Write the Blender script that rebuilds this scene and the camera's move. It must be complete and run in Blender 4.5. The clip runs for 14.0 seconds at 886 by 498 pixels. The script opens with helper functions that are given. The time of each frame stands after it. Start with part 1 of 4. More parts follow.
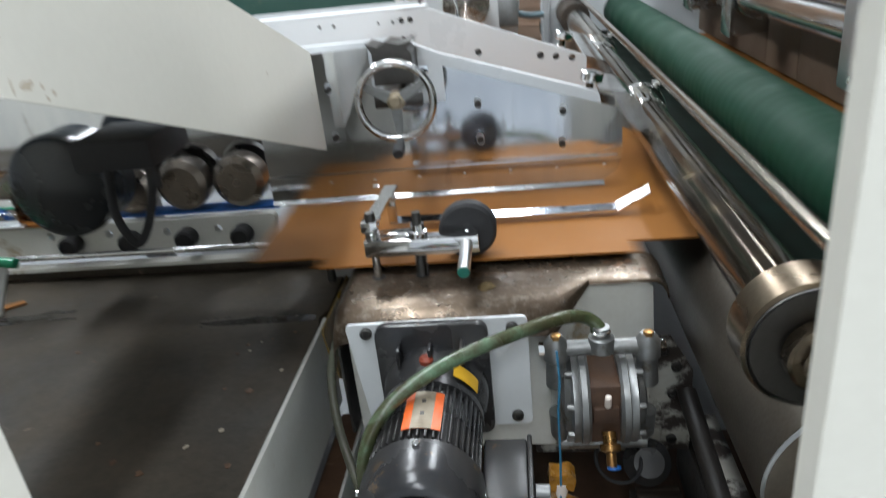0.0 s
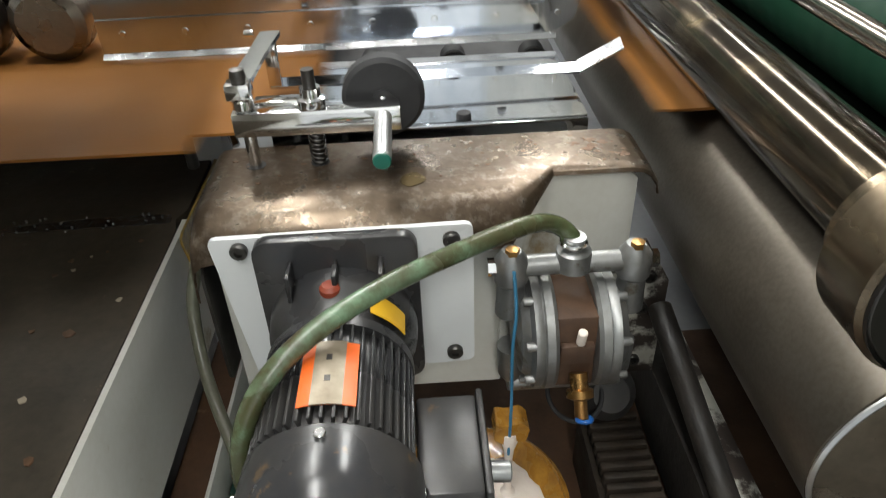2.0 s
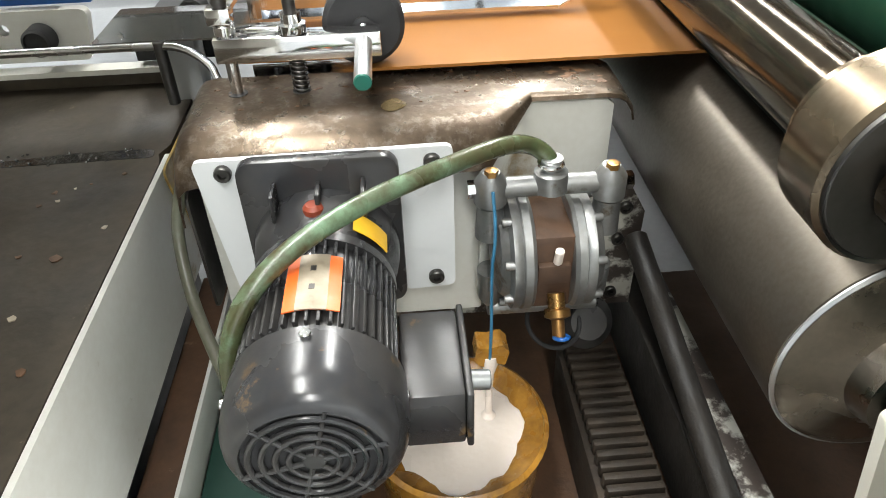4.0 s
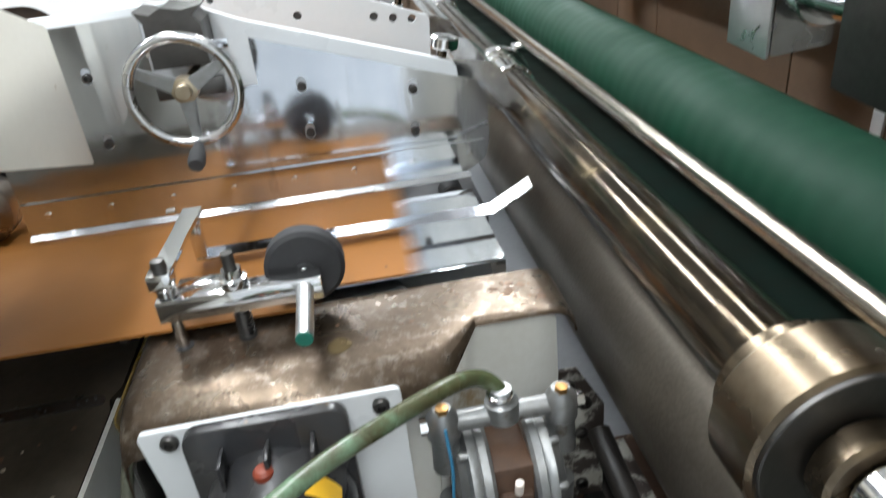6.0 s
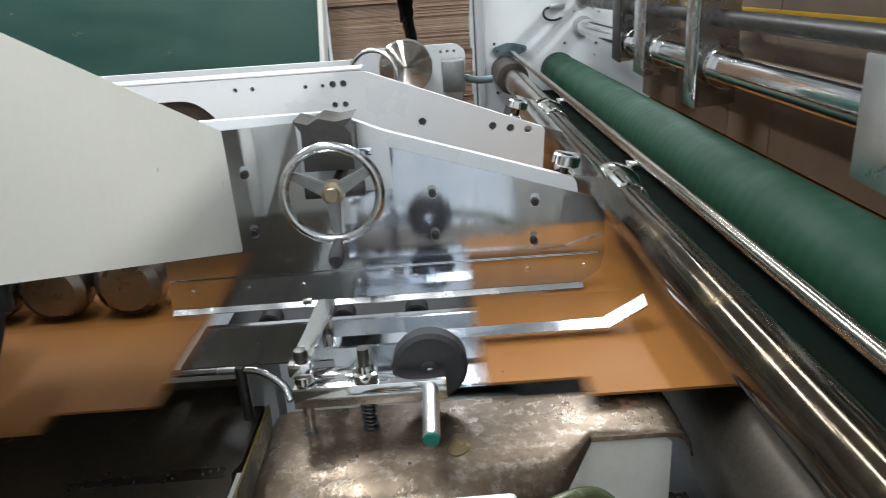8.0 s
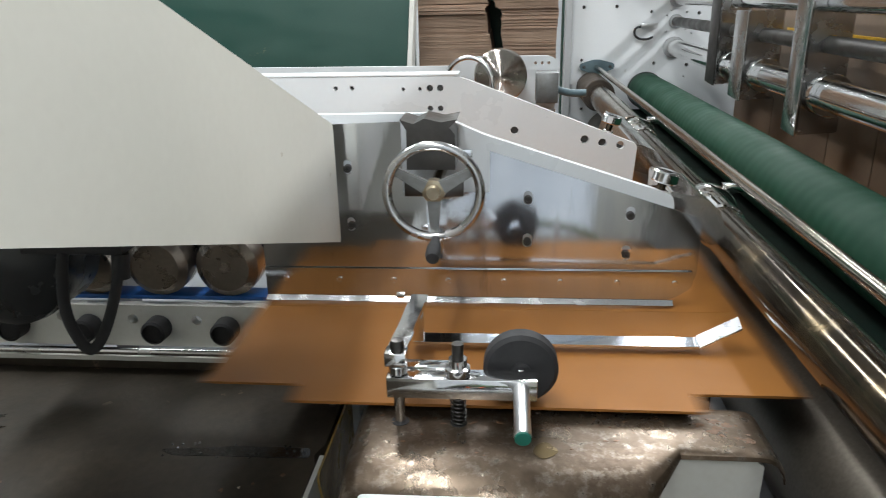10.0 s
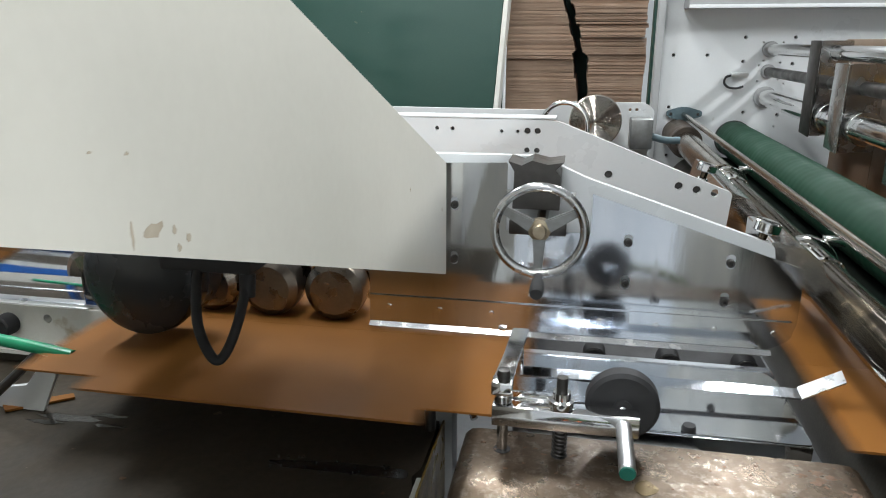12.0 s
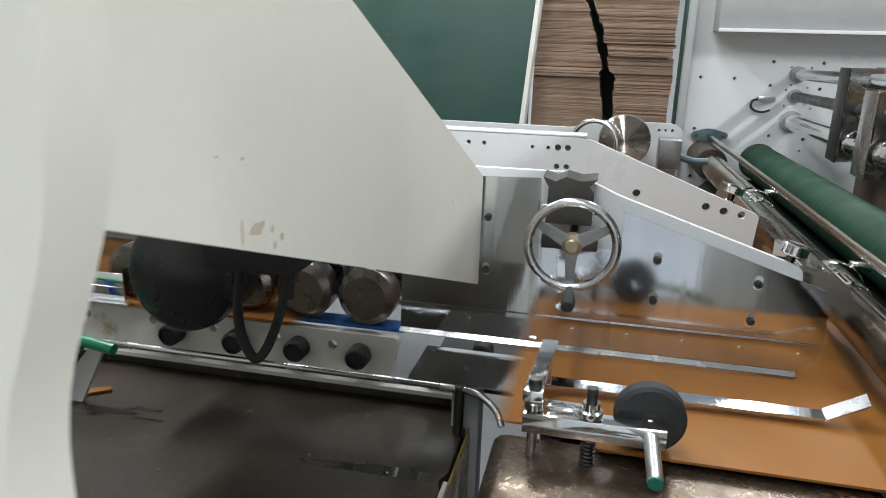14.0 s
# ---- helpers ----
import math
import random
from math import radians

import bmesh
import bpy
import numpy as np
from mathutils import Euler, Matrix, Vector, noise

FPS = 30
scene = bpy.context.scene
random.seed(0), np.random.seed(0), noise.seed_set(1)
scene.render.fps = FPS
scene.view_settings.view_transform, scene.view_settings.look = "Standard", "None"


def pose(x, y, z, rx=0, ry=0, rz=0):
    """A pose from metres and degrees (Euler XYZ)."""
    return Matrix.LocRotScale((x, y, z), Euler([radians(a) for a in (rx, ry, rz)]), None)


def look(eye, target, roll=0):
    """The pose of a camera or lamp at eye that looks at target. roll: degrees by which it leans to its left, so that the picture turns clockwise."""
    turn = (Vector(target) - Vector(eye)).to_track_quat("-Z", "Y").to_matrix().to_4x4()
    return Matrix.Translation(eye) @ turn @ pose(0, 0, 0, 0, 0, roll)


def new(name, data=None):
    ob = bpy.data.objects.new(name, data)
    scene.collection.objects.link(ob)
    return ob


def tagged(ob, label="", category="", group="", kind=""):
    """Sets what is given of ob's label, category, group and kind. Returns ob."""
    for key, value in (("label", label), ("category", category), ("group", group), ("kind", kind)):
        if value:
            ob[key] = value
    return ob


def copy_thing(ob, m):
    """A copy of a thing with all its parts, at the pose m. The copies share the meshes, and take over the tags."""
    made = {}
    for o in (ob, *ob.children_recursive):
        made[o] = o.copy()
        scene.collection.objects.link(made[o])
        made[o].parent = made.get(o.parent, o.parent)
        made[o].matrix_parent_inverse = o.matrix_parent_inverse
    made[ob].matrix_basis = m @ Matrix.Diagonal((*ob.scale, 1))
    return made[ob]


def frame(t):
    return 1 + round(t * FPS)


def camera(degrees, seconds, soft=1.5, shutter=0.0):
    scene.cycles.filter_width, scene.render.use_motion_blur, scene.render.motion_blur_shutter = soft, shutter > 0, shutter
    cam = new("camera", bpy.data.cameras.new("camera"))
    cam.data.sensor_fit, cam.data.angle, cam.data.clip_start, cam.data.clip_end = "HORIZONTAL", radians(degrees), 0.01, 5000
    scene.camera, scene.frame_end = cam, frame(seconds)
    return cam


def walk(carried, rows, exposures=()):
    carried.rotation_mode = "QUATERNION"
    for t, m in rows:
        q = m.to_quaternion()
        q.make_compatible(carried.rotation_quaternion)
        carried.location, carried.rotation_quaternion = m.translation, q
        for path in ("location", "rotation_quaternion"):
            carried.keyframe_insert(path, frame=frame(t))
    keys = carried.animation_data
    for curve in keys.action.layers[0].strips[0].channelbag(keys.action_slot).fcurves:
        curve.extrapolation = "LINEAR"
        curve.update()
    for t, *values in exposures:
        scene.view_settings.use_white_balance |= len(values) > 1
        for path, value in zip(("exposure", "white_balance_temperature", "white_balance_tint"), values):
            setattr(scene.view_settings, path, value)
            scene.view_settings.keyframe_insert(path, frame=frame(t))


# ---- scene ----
cam = camera(64.8, 14.0, soft=0.9, shutter=0.6)
PATH = [
    (0, (0.282, -1.608, 1.481), (0.046, 0.202, 0.663), -6.3),
    (0.5, (0.203, -1.483, 1.435), (0.119, 0.282, 0.499), -4.4),
    (1, (0.189, -1.354, 1.431), (0.08, 0.432, 0.538), -1.9),
    (1.5, (0.177, -1.291, 1.435), (0.088, 0.475, 0.501), -3.9),
    (2, (0.22, -1.26, 1.335), (0.264, 0.37, 0.176), -2.4),
    (4.5, (0.219, -1.321, 1.298), (0.304, 0.255, 0.07), -1.9),
    (5, (0.215, -1.32, 1.333), (0.234, 0.318, 0.185), -3.5),
    (5.5, (0.22, -1.288, 1.379), (0.235, 0.418, 0.335), -4.8),
    (6, (0.277, -1.241, 1.429), (0.46, 0.506, 0.474), -6.2),
    (6.5, (0.272, -1.234, 1.468), (0.503, 0.561, 0.616), -5.7),
    (7, (0.244, -1.249, 1.487), (0.424, 0.582, 0.703), -4.7),
    (7.5, (0.221, -1.26, 1.492), (0.316, 0.595, 0.75), -4.6),
    (8, (0.206, -1.271, 1.49), (0.201, 0.596, 0.773), -4.1),
    (10.5, (0.109, -1.312, 1.482), (-0.137, 0.559, 0.817), -0.8),
    (11, (0.074, -1.335, 1.484), (-0.259, 0.528, 0.839), -0.3),
    (11.5, (0.072, -1.347, 1.495), (-0.278, 0.524, 0.881), 0.2),
    (12, (0.084, -1.36, 1.497), (-0.281, 0.521, 0.923), 0.0),
    (12.5, (0.108, -1.358, 1.501), (-0.235, 0.532, 0.941), 0.1),
    (13, (0.091, -1.36, 1.502), (-0.254, 0.532, 0.95), 0.8),
    (13.5, (0.074, -1.362, 1.507), (-0.321, 0.522, 0.963), 0.8),
    (14, (0.056, -1.404, 1.503), (-0.354, 0.477, 0.962), 1.8),
]
EXPOSURES = [(0.0, 0.06, 6250, 10), (0.5, 0.38, 6450, 10), (1.0, 0.44, 6550, 10), (1.5, 0.42, 6500, 10), (2.0, 0.38, 6950, 10), (4.3, 1.12, 6850, 10), (5.0, 1.02, 6550, 10), (5.5, 0.86, 6500, 10),
             (6.0, 0.6, 6400, 10), (6.5, 0.36, 6300, 10), (7.0, 0.27, 6300, 10), (8.0, 0.12, 6350, 10), (10.3, 0.03, 6500, 10), (12.5, 0.02, 6520, 10), (14.0, -0.08, 6500, 10)]
walk(cam, [(t, look(eye, target, roll)) for t, eye, target, roll in PATH], EXPOSURES)

# ---- light ----
world = bpy.data.worlds.new("hall_daylight")
world.use_nodes = True
scene.world = world
world.node_tree.nodes["Background"].inputs[0].default_value = (0.75, 0.85, 1.0, 1)
world.node_tree.nodes["Background"].inputs[1].default_value = 0.35

# Unseen lamps: the first added to brighten the cover, the third the plate's reflections.
LAMP_SPOTS = [(4.4, -3.3, 4.6), (-0.5, -1.2, 4.6), (0.2, -4.4, 4.6), (-2.6, 0.8, 4.6), (1.5, 2.6, 4.6), (-0.9, 1.8, 4.6), (-1.4, 4.6, 4.6), (1.6, 4.6, 4.6)]
LAMP_POWER = [510, 80, 90, 140, 75, 65, 125, 95]


def lamp(x, y, z, power):
    data = bpy.data.lights.new("unseen_tube_light", "AREA")
    data.shape, data.size, data.size_y, data.energy = "RECTANGLE", 0.35, 2.4, power
    data.color = (0.94, 0.98, 1.0)
    ob = new("unseen_tube_light", data)
    ob.matrix_world = pose(x, y, z - 0.09)
    return ob


for spot, power in zip(LAMP_SPOTS, LAMP_POWER):
    lamp(*spot, power)

# ---- materials ----


def material(name, base, second=None, rough=0.5, metal=0.0, scale=6.0, fine=90.0, amount=0.5, bump=0.1, rough_var=0.15,
             stain=None, stain_scale=3.0, stain_edge=(0.55, 0.62), stain_rough=None, stain_metal=None, stretch=(1, 1, 1), wave=None,
             per_object=0.0, coat=0.0, emit=0.0):
    m = bpy.data.materials.new(name)
    m.use_nodes = True
    nt = m.node_tree
    n, l = nt.nodes, nt.links
    b = n["Principled BSDF"]
    co = n.new("ShaderNodeTexCoord")
    mp = n.new("ShaderNodeMapping")
    mp.inputs["Scale"].default_value = stretch
    l.new(co.outputs["Object"], mp.inputs[0])
    big, small = n.new("ShaderNodeTexNoise"), n.new("ShaderNodeTexNoise")
    big.inputs["Scale"].default_value, small.inputs["Scale"].default_value = scale, fine
    big.inputs["Detail"].default_value, small.inputs["Detail"].default_value = 5, 3
    for t in (big, small):
        l.new(mp.outputs[0], t.inputs["Vector"])
    second = second or tuple(c * 0.7 for c in base)
    mix = n.new("ShaderNodeMix")
    mix.data_type = "RGBA"
    mix.inputs[6].default_value, mix.inputs[7].default_value = (*base, 1), (*second, 1)
    add = n.new("ShaderNodeMath")
    add.operation = "ADD"
    half = n.new("ShaderNodeMath")
    half.operation = "MULTIPLY"
    half.inputs[1].default_value = 0.45
    l.new(small.outputs[0], half.inputs[0])
    l.new(big.outputs[0], add.inputs[0])
    l.new(half.outputs[0], add.inputs[1])
    rng = n.new("ShaderNodeMapRange")
    rng.inputs[1].default_value, rng.inputs[2].default_value, rng.inputs[4].default_value = 0.5, 1.0, amount
    l.new(add.outputs[0], rng.inputs[0])
    l.new(rng.outputs[0], mix.inputs[0])
    colour = mix.outputs[2]
    rr = n.new("ShaderNodeMapRange")
    rr.inputs[1].default_value, rr.inputs[2].default_value = 0.25, 0.75
    rr.inputs[3].default_value, rr.inputs[4].default_value = max(rough - rough_var, 0.02), min(rough + rough_var, 1)
    l.new(big.outputs[0], rr.inputs[0])
    roughness, metallic = rr.outputs[0], None
    height = small.outputs[0]
    if stain:
        st = n.new("ShaderNodeTexNoise")
        st.inputs["Scale"].default_value, st.inputs["Detail"].default_value, st.inputs["Roughness"].default_value = stain_scale, 9, 0.65
        off = n.new("ShaderNodeVectorMath")
        off.inputs[1].default_value = (3.7, 1.3, 8.1)
        l.new(mp.outputs[0], off.inputs[0])
        l.new(off.outputs[0], st.inputs["Vector"])
        sr = n.new("ShaderNodeMapRange")
        sr.inputs[1].default_value, sr.inputs[2].default_value = stain_edge
        l.new(st.outputs[0], sr.inputs[0])
        m2 = n.new("ShaderNodeMix")
        m2.data_type = "RGBA"
        m2.inputs[7].default_value = (*stain, 1)
        l.new(sr.outputs[0], m2.inputs[0])
        l.new(colour, m2.inputs[6])
        colour = m2.outputs[2]
        if stain_rough is not None:
            m3 = n.new("ShaderNodeMix")
            m3.inputs[3].default_value = stain_rough
            l.new(sr.outputs[0], m3.inputs[0])
            l.new(roughness, m3.inputs[2])
            roughness = m3.outputs[0]
        if stain_metal is not None:
            m4 = n.new("ShaderNodeMix")
            m4.inputs[2].default_value, m4.inputs[3].default_value = metal, stain_metal
            l.new(sr.outputs[0], m4.inputs[0])
            metallic = m4.outputs[0]
    if per_object:
        info = n.new("ShaderNodeObjectInfo")
        hs = n.new("ShaderNodeHueSaturation")
        vr = n.new("ShaderNodeMapRange")
        vr.inputs[3].default_value, vr.inputs[4].default_value = 1 - per_object, 1 + per_object
        l.new(info.outputs["Random"], vr.inputs[0])
        l.new(vr.outputs[0], hs.inputs["Value"])
        l.new(colour, hs.inputs["Color"])
        colour = hs.outputs[0]
    l.new(colour, b.inputs["Base Color"])
    l.new(roughness, b.inputs["Roughness"])
    if metallic:
        l.new(metallic, b.inputs["Metallic"])
    else:
        b.inputs["Metallic"].default_value = metal
    if wave:
        wv = n.new("ShaderNodeTexWave")
        wv.inputs["Scale"].default_value = wave[1]
        wv.bands_direction = wave[0]
        l.new(co.outputs["Object"], wv.inputs["Vector"])
        height = wv.outputs["Fac"]
    bp = n.new("ShaderNodeBump")
    bp.inputs["Strength"].default_value, bp.inputs["Distance"].default_value = bump, 0.002
    l.new(height, bp.inputs["Height"])
    l.new(bp.outputs[0], b.inputs["Normal"])
    b.inputs["Coat Weight"].default_value = coat
    if emit:
        b.inputs["Emission Color"].default_value = (*base, 1)
        b.inputs["Emission Strength"].default_value = emit
    return m


CREAM = material("cream_paint", (0.62, 0.6, 0.53), (0.5, 0.48, 0.42), 0.42, scale=2.5, amount=0.35, bump=0.04, stain=(0.35, 0.3, 0.22), stain_scale=5, stain_edge=(0.72, 0.78))
WHITE = material("white_paint", (0.66, 0.68, 0.69), (0.57, 0.58, 0.57), 0.35, scale=4, amount=0.3, bump=0.04, stain=(0.4, 0.38, 0.34), stain_scale=9, stain_edge=(0.7, 0.76))
DIRTY_WHITE = material("dirty_white_paint", (0.62, 0.62, 0.58), (0.5, 0.48, 0.42), 0.45, scale=5, amount=0.6, bump=0.08, stain=(0.3, 0.22, 0.12), stain_scale=7, stain_edge=(0.62, 0.72))
STEEL = material("polished_steel", (0.74, 0.76, 0.79), (0.5, 0.54, 0.6), 0.085, 1.0, scale=4, fine=11, amount=0.7, bump=0.1, rough_var=0.06, stretch=(3, 1, 0.6), stain=(0.42, 0.41, 0.4), stain_scale=9, stain_edge=(0.6, 0.75), stain_rough=0.22)
STRIP = material("brushed_steel", (0.74, 0.75, 0.76), (0.6, 0.6, 0.6), 0.34, 1.0, scale=20, fine=300, amount=0.5, bump=0.05, rough_var=0.1)
TURNED = material("turned_steel", (0.5, 0.46, 0.41), (0.38, 0.35, 0.3), 0.2, 1.0, scale=20, fine=300, amount=0.5, bump=0.1, rough_var=0.1)
CHROME = material("chrome", (0.78, 0.78, 0.78), (0.66, 0.65, 0.63), 0.1, 1.0, scale=12, fine=120, amount=0.4, bump=0.03, rough_var=0.06)
WORN_CHROME = material("worn_chrome", (0.095, 0.075, 0.053), (0.04, 0.03, 0.019), 0.13, 0.9, scale=5, fine=60, amount=1.0, bump=0.03, rough_var=0.09, stain=(0.13, 0.095, 0.048), stain_scale=7, stain_edge=(0.5, 0.7), stain_rough=0.34)
DARK_STEEL = material("dark_steel", (0.12, 0.115, 0.11), (0.06, 0.058, 0.055), 0.4, 1.0, scale=12, amount=0.6)
HOOD = material("glue_filmed_steel", (0.13, 0.096, 0.067), (0.05, 0.032, 0.019), 0.33, 0.7, scale=9, fine=90, amount=1.0, bump=0.22, rough_var=0.14, stain=(0.26, 0.23, 0.195), stain_scale=52, stain_edge=(0.5, 0.8), stain_rough=0.2, stain_metal=1.0)
GREY_ROLL = material("grey_roller_coat", (0.14, 0.122, 0.1), (0.065, 0.053, 0.04), 0.36, 0.85, scale=4, fine=160, amount=0.9, bump=0.06, rough_var=0.08)
GREEN_ROLL = material("green_rubber", (0.003, 0.033, 0.016), (0.002, 0.023, 0.011), 0.6, scale=8, amount=0.6, wave=("Y", 7.0), bump=0.22)
GREEN_ROLL.node_tree.nodes["Principled BSDF"].inputs["Specular IOR Level"].default_value = 0.25
KRAFT = material("kraft_board", (0.26, 0.105, 0.021), (0.21, 0.083, 0.017), 0.55, scale=3, fine=160, amount=0.6, bump=0.06, per_object=0.05)
KRAFT.node_tree.nodes["Principled BSDF"].inputs["Specular IOR Level"].default_value = 0.25
KRAFT_PILE = material("kraft_pile", (0.43, 0.3, 0.215), (0.3, 0.2, 0.14), 0.8, scale=8, fine=160, amount=0.7, per_object=0.1)
HOPPER_BROWN = material("old_board_front", (0.2, 0.14, 0.095), (0.14, 0.1, 0.07), 0.6, scale=4, fine=120, amount=0.7, per_object=0.12)
TABLE = material("glue_blackened_board", (0.036, 0.03, 0.022), (0.088, 0.07, 0.051), 0.55, scale=7, fine=60, amount=0.8, bump=0.35, rough_var=0.25, stain=(0.15, 0.115, 0.08), stain_scale=24, stain_edge=(0.67, 0.71))
TABLE.node_tree.nodes["Principled BSDF"].inputs["Specular IOR Level"].default_value = 0.3
WET = material("wet_glue_film", (0.015, 0.014, 0.012), (0.07, 0.065, 0.06), 0.09, 0.0, scale=30, fine=90, amount=0.9, bump=0.6, coat=1.0)
STAIN_GLUE = material("brown_glue_stain", (0.2, 0.145, 0.07), (0.14, 0.1, 0.055), 0.32, 0.6, scale=30, amount=0.9, bump=0.2)
YELLOW_GLUE = material("yellowed_glue", (0.42, 0.27, 0.05), (0.12, 0.08, 0.035), 0.35, scale=18, amount=1.0, bump=0.6)
# Rubber and plastic parts, also discs and a rail coloured as dark recesses.
BLACK = material("black_rubber_and_shade", (0.026, 0.026, 0.028), (0.045, 0.045, 0.045), 0.62, scale=14, amount=0.6)
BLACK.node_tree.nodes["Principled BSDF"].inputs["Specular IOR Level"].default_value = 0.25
GRIME = material("grimy_black_plastic", (0.028, 0.022, 0.017), (0.06, 0.042, 0.028), 0.65, scale=22, fine=120, amount=0.9, bump=0.5)
MOTOR = material("charcoal_paint", (0.024, 0.025, 0.028), (0.045, 0.041, 0.036), 0.28, scale=9, amount=0.7, bump=0.1, stain=(0.12, 0.075, 0.035), stain_scale=18, stain_edge=(0.64, 0.7))
CAST = material("cast_aluminium", (0.3, 0.31, 0.31), (0.17, 0.16, 0.15), 0.42, 0.8, scale=14, amount=0.8, bump=0.2, stain=(0.1, 0.07, 0.04), stain_scale=16, stain_edge=(0.6, 0.7))
HOSE = material("stained_green_hose", (0.06, 0.085, 0.04), (0.055, 0.04, 0.018), 0.24, scale=7, amount=1.0, bump=0.1, stain=(0.16, 0.27, 0.17), stain_scale=5, stain_edge=(0.53, 0.66))
DARK_HOSE = material("dirty_hose", (0.07, 0.065, 0.045), (0.13, 0.14, 0.1), 0.4, scale=9, amount=0.9)
RUST = material("rusty_brown", (0.1, 0.05, 0.025), (0.05, 0.028, 0.018), 0.6, scale=11, amount=0.9, bump=0.4, stain=(0.3, 0.22, 0.14), stain_scale=9, stain_edge=(0.66, 0.72))
GLUE = material("white_glue", (0.8, 0.72, 0.66), (0.7, 0.6, 0.5), 0.3, scale=8, amount=0.6, bump=0.3, coat=0.4)
AMBER = material("dried_amber_glue", (0.46, 0.22, 0.035), (0.13, 0.055, 0.01), 0.25, scale=26, amount=0.9, bump=0.5, coat=0.5)
ORANGE = material("orange_label", (0.8, 0.13, 0.015), (0.6, 0.12, 0.03), 0.45, scale=20, amount=0.5)
PLATE = material("label_metal", (0.33, 0.28, 0.21), (0.19, 0.15, 0.1), 0.45, 0.3, scale=40, amount=0.9)
YELLOW = material("yellow_label", (0.72, 0.42, 0.02), (0.55, 0.3, 0.02), 0.45, scale=30, amount=0.5)
RED = material("red_plastic", (0.25, 0.045, 0.02), None, 0.4)
GREEN = material("green_plastic", (0.0, 0.26, 0.12), None, 0.4)
TEAL = material("green_tip", (0.01, 0.14, 0.1), None, 0.4)
BLUE = material("blue_belt", (0.01, 0.1, 0.36), (0.01, 0.06, 0.22), 0.4)
BOARD = material("dark_green_board", (0.009, 0.044, 0.033), (0.02, 0.06, 0.045), 0.45, scale=3, amount=0.8, stain=(0.17, 0.15, 0.09), stain_scale=4, stain_edge=(0.66, 0.74), stretch=(1, 1, 2.5))
STAINED = material("blackened_white_paint", (0.5, 0.5, 0.46), (0.36, 0.33, 0.27), 0.5, scale=6, amount=0.7, bump=0.15, stain=(0.04, 0.03, 0.025), stain_scale=9, stain_edge=(0.46, 0.52))
CONCRETE = material("concrete_floor", (0.31, 0.32, 0.335), (0.23, 0.24, 0.25), 0.4, scale=1.5, fine=40, amount=0.8)
PLASTER = material("hall_plaster", (0.72, 0.74, 0.75), (0.64, 0.66, 0.66), 0.8, scale=1, fine=30, amount=0.5)
GLOW = material("lamp_glow", (0.94, 0.98, 1.0), (0.94, 0.98, 1.0), 0.5, emit=9.0)
GREY_PAINT = material("grey_paint", (0.33, 0.34, 0.34), (0.26, 0.26, 0.26), 0.5, scale=4, amount=0.5)
BLUE_STEEL = material("blue_grey_cast", (0.1, 0.15, 0.17), (0.06, 0.09, 0.1), 0.5, 0.2, scale=14, amount=0.7)
BRASS = material("tarnished_brass", (0.35, 0.2, 0.07), (0.2, 0.09, 0.03), 0.35, 0.9, scale=20, amount=0.8)

SCUFF = material("bare_brown_scuff", (0.47, 0.41, 0.32), (0.36, 0.3, 0.22), 0.7, scale=60, amount=0.9)
TIE_CHROME = material("tarnished_chrome", (0.42, 0.375, 0.32), (0.27, 0.23, 0.18), 0.17, 1.0, scale=7, fine=120, amount=0.8, bump=0.04, rough_var=0.08)
TAR = material("tarry_grime", (0.008, 0.007, 0.006), (0.02, 0.015, 0.011), 0.6, scale=18, amount=0.9, bump=0.6)
RUST_FILM = material("brown_rust_film", (0.15, 0.075, 0.034), (0.07, 0.036, 0.017), 0.55, scale=60, amount=1.0, bump=0.3)
EDGE_STEEL = material("aged_shaft_end", (0.22, 0.175, 0.125), (0.12, 0.09, 0.058), 0.26, 1.0, scale=9, fine=120, amount=0.8, bump=0.05)
DISC = material("dulled_roller_disc", (0.27, 0.235, 0.2), (0.16, 0.14, 0.12), 0.3, 1.0, scale=16, fine=120, amount=0.7, bump=0.05)
DRIVE = material("blue_black_enamel", (0.014, 0.019, 0.024), (0.024, 0.026, 0.028), 0.25, scale=9, amount=0.6, bump=0.05)
GREEN_STEEL = material("dark_green_enamel", (0.012, 0.035, 0.028), (0.02, 0.03, 0.024), 0.4, scale=9, amount=0.7)
CORD = material("blue_cord", (0.03, 0.17, 0.3), (0.02, 0.1, 0.2), 0.6)
# Near-black green: the shade between the rollers is put into the colour.
GAP_SHADE = material("gap_shade_green", (0.002, 0.007, 0.005), (0.007, 0.006, 0.004), 0.85, scale=5, amount=0.7)
GAP_SHADE.node_tree.nodes["Principled BSDF"].inputs["Specular IOR Level"].default_value = 0.08
SATIN = material("satin_chrome", (0.55, 0.55, 0.55), (0.42, 0.42, 0.41), 0.22, 1.0, scale=18, fine=120, amount=0.6, bump=0.03)
HUB = material("worn_hub_metal", (0.42, 0.36, 0.27), (0.3, 0.24, 0.16), 0.35, 0.9, scale=40, amount=0.8)

# ---- mesh helpers ----


def thing(name, label, category, group="", kind=""):
    return tagged(new(name), label, category, group, kind)


def finish(name, bm, mat, smooth=True):
    bmesh.ops.recalc_face_normals(bm, faces=bm.faces)
    me = bpy.data.meshes.new(name)
    bm.to_mesh(me)
    bm.free()
    me.materials.append(mat)
    if smooth:
        me.polygons.foreach_set("use_smooth", [True] * len(me.polygons))
        me.set_sharp_from_angle(angle=radians(35))
    return me


def part(name, bm, mat, parent=None, label="", smooth=True):
    ob = new(name, finish(name, bm, mat, smooth))
    if parent:
        ob.parent = parent
    return tagged(ob, label)


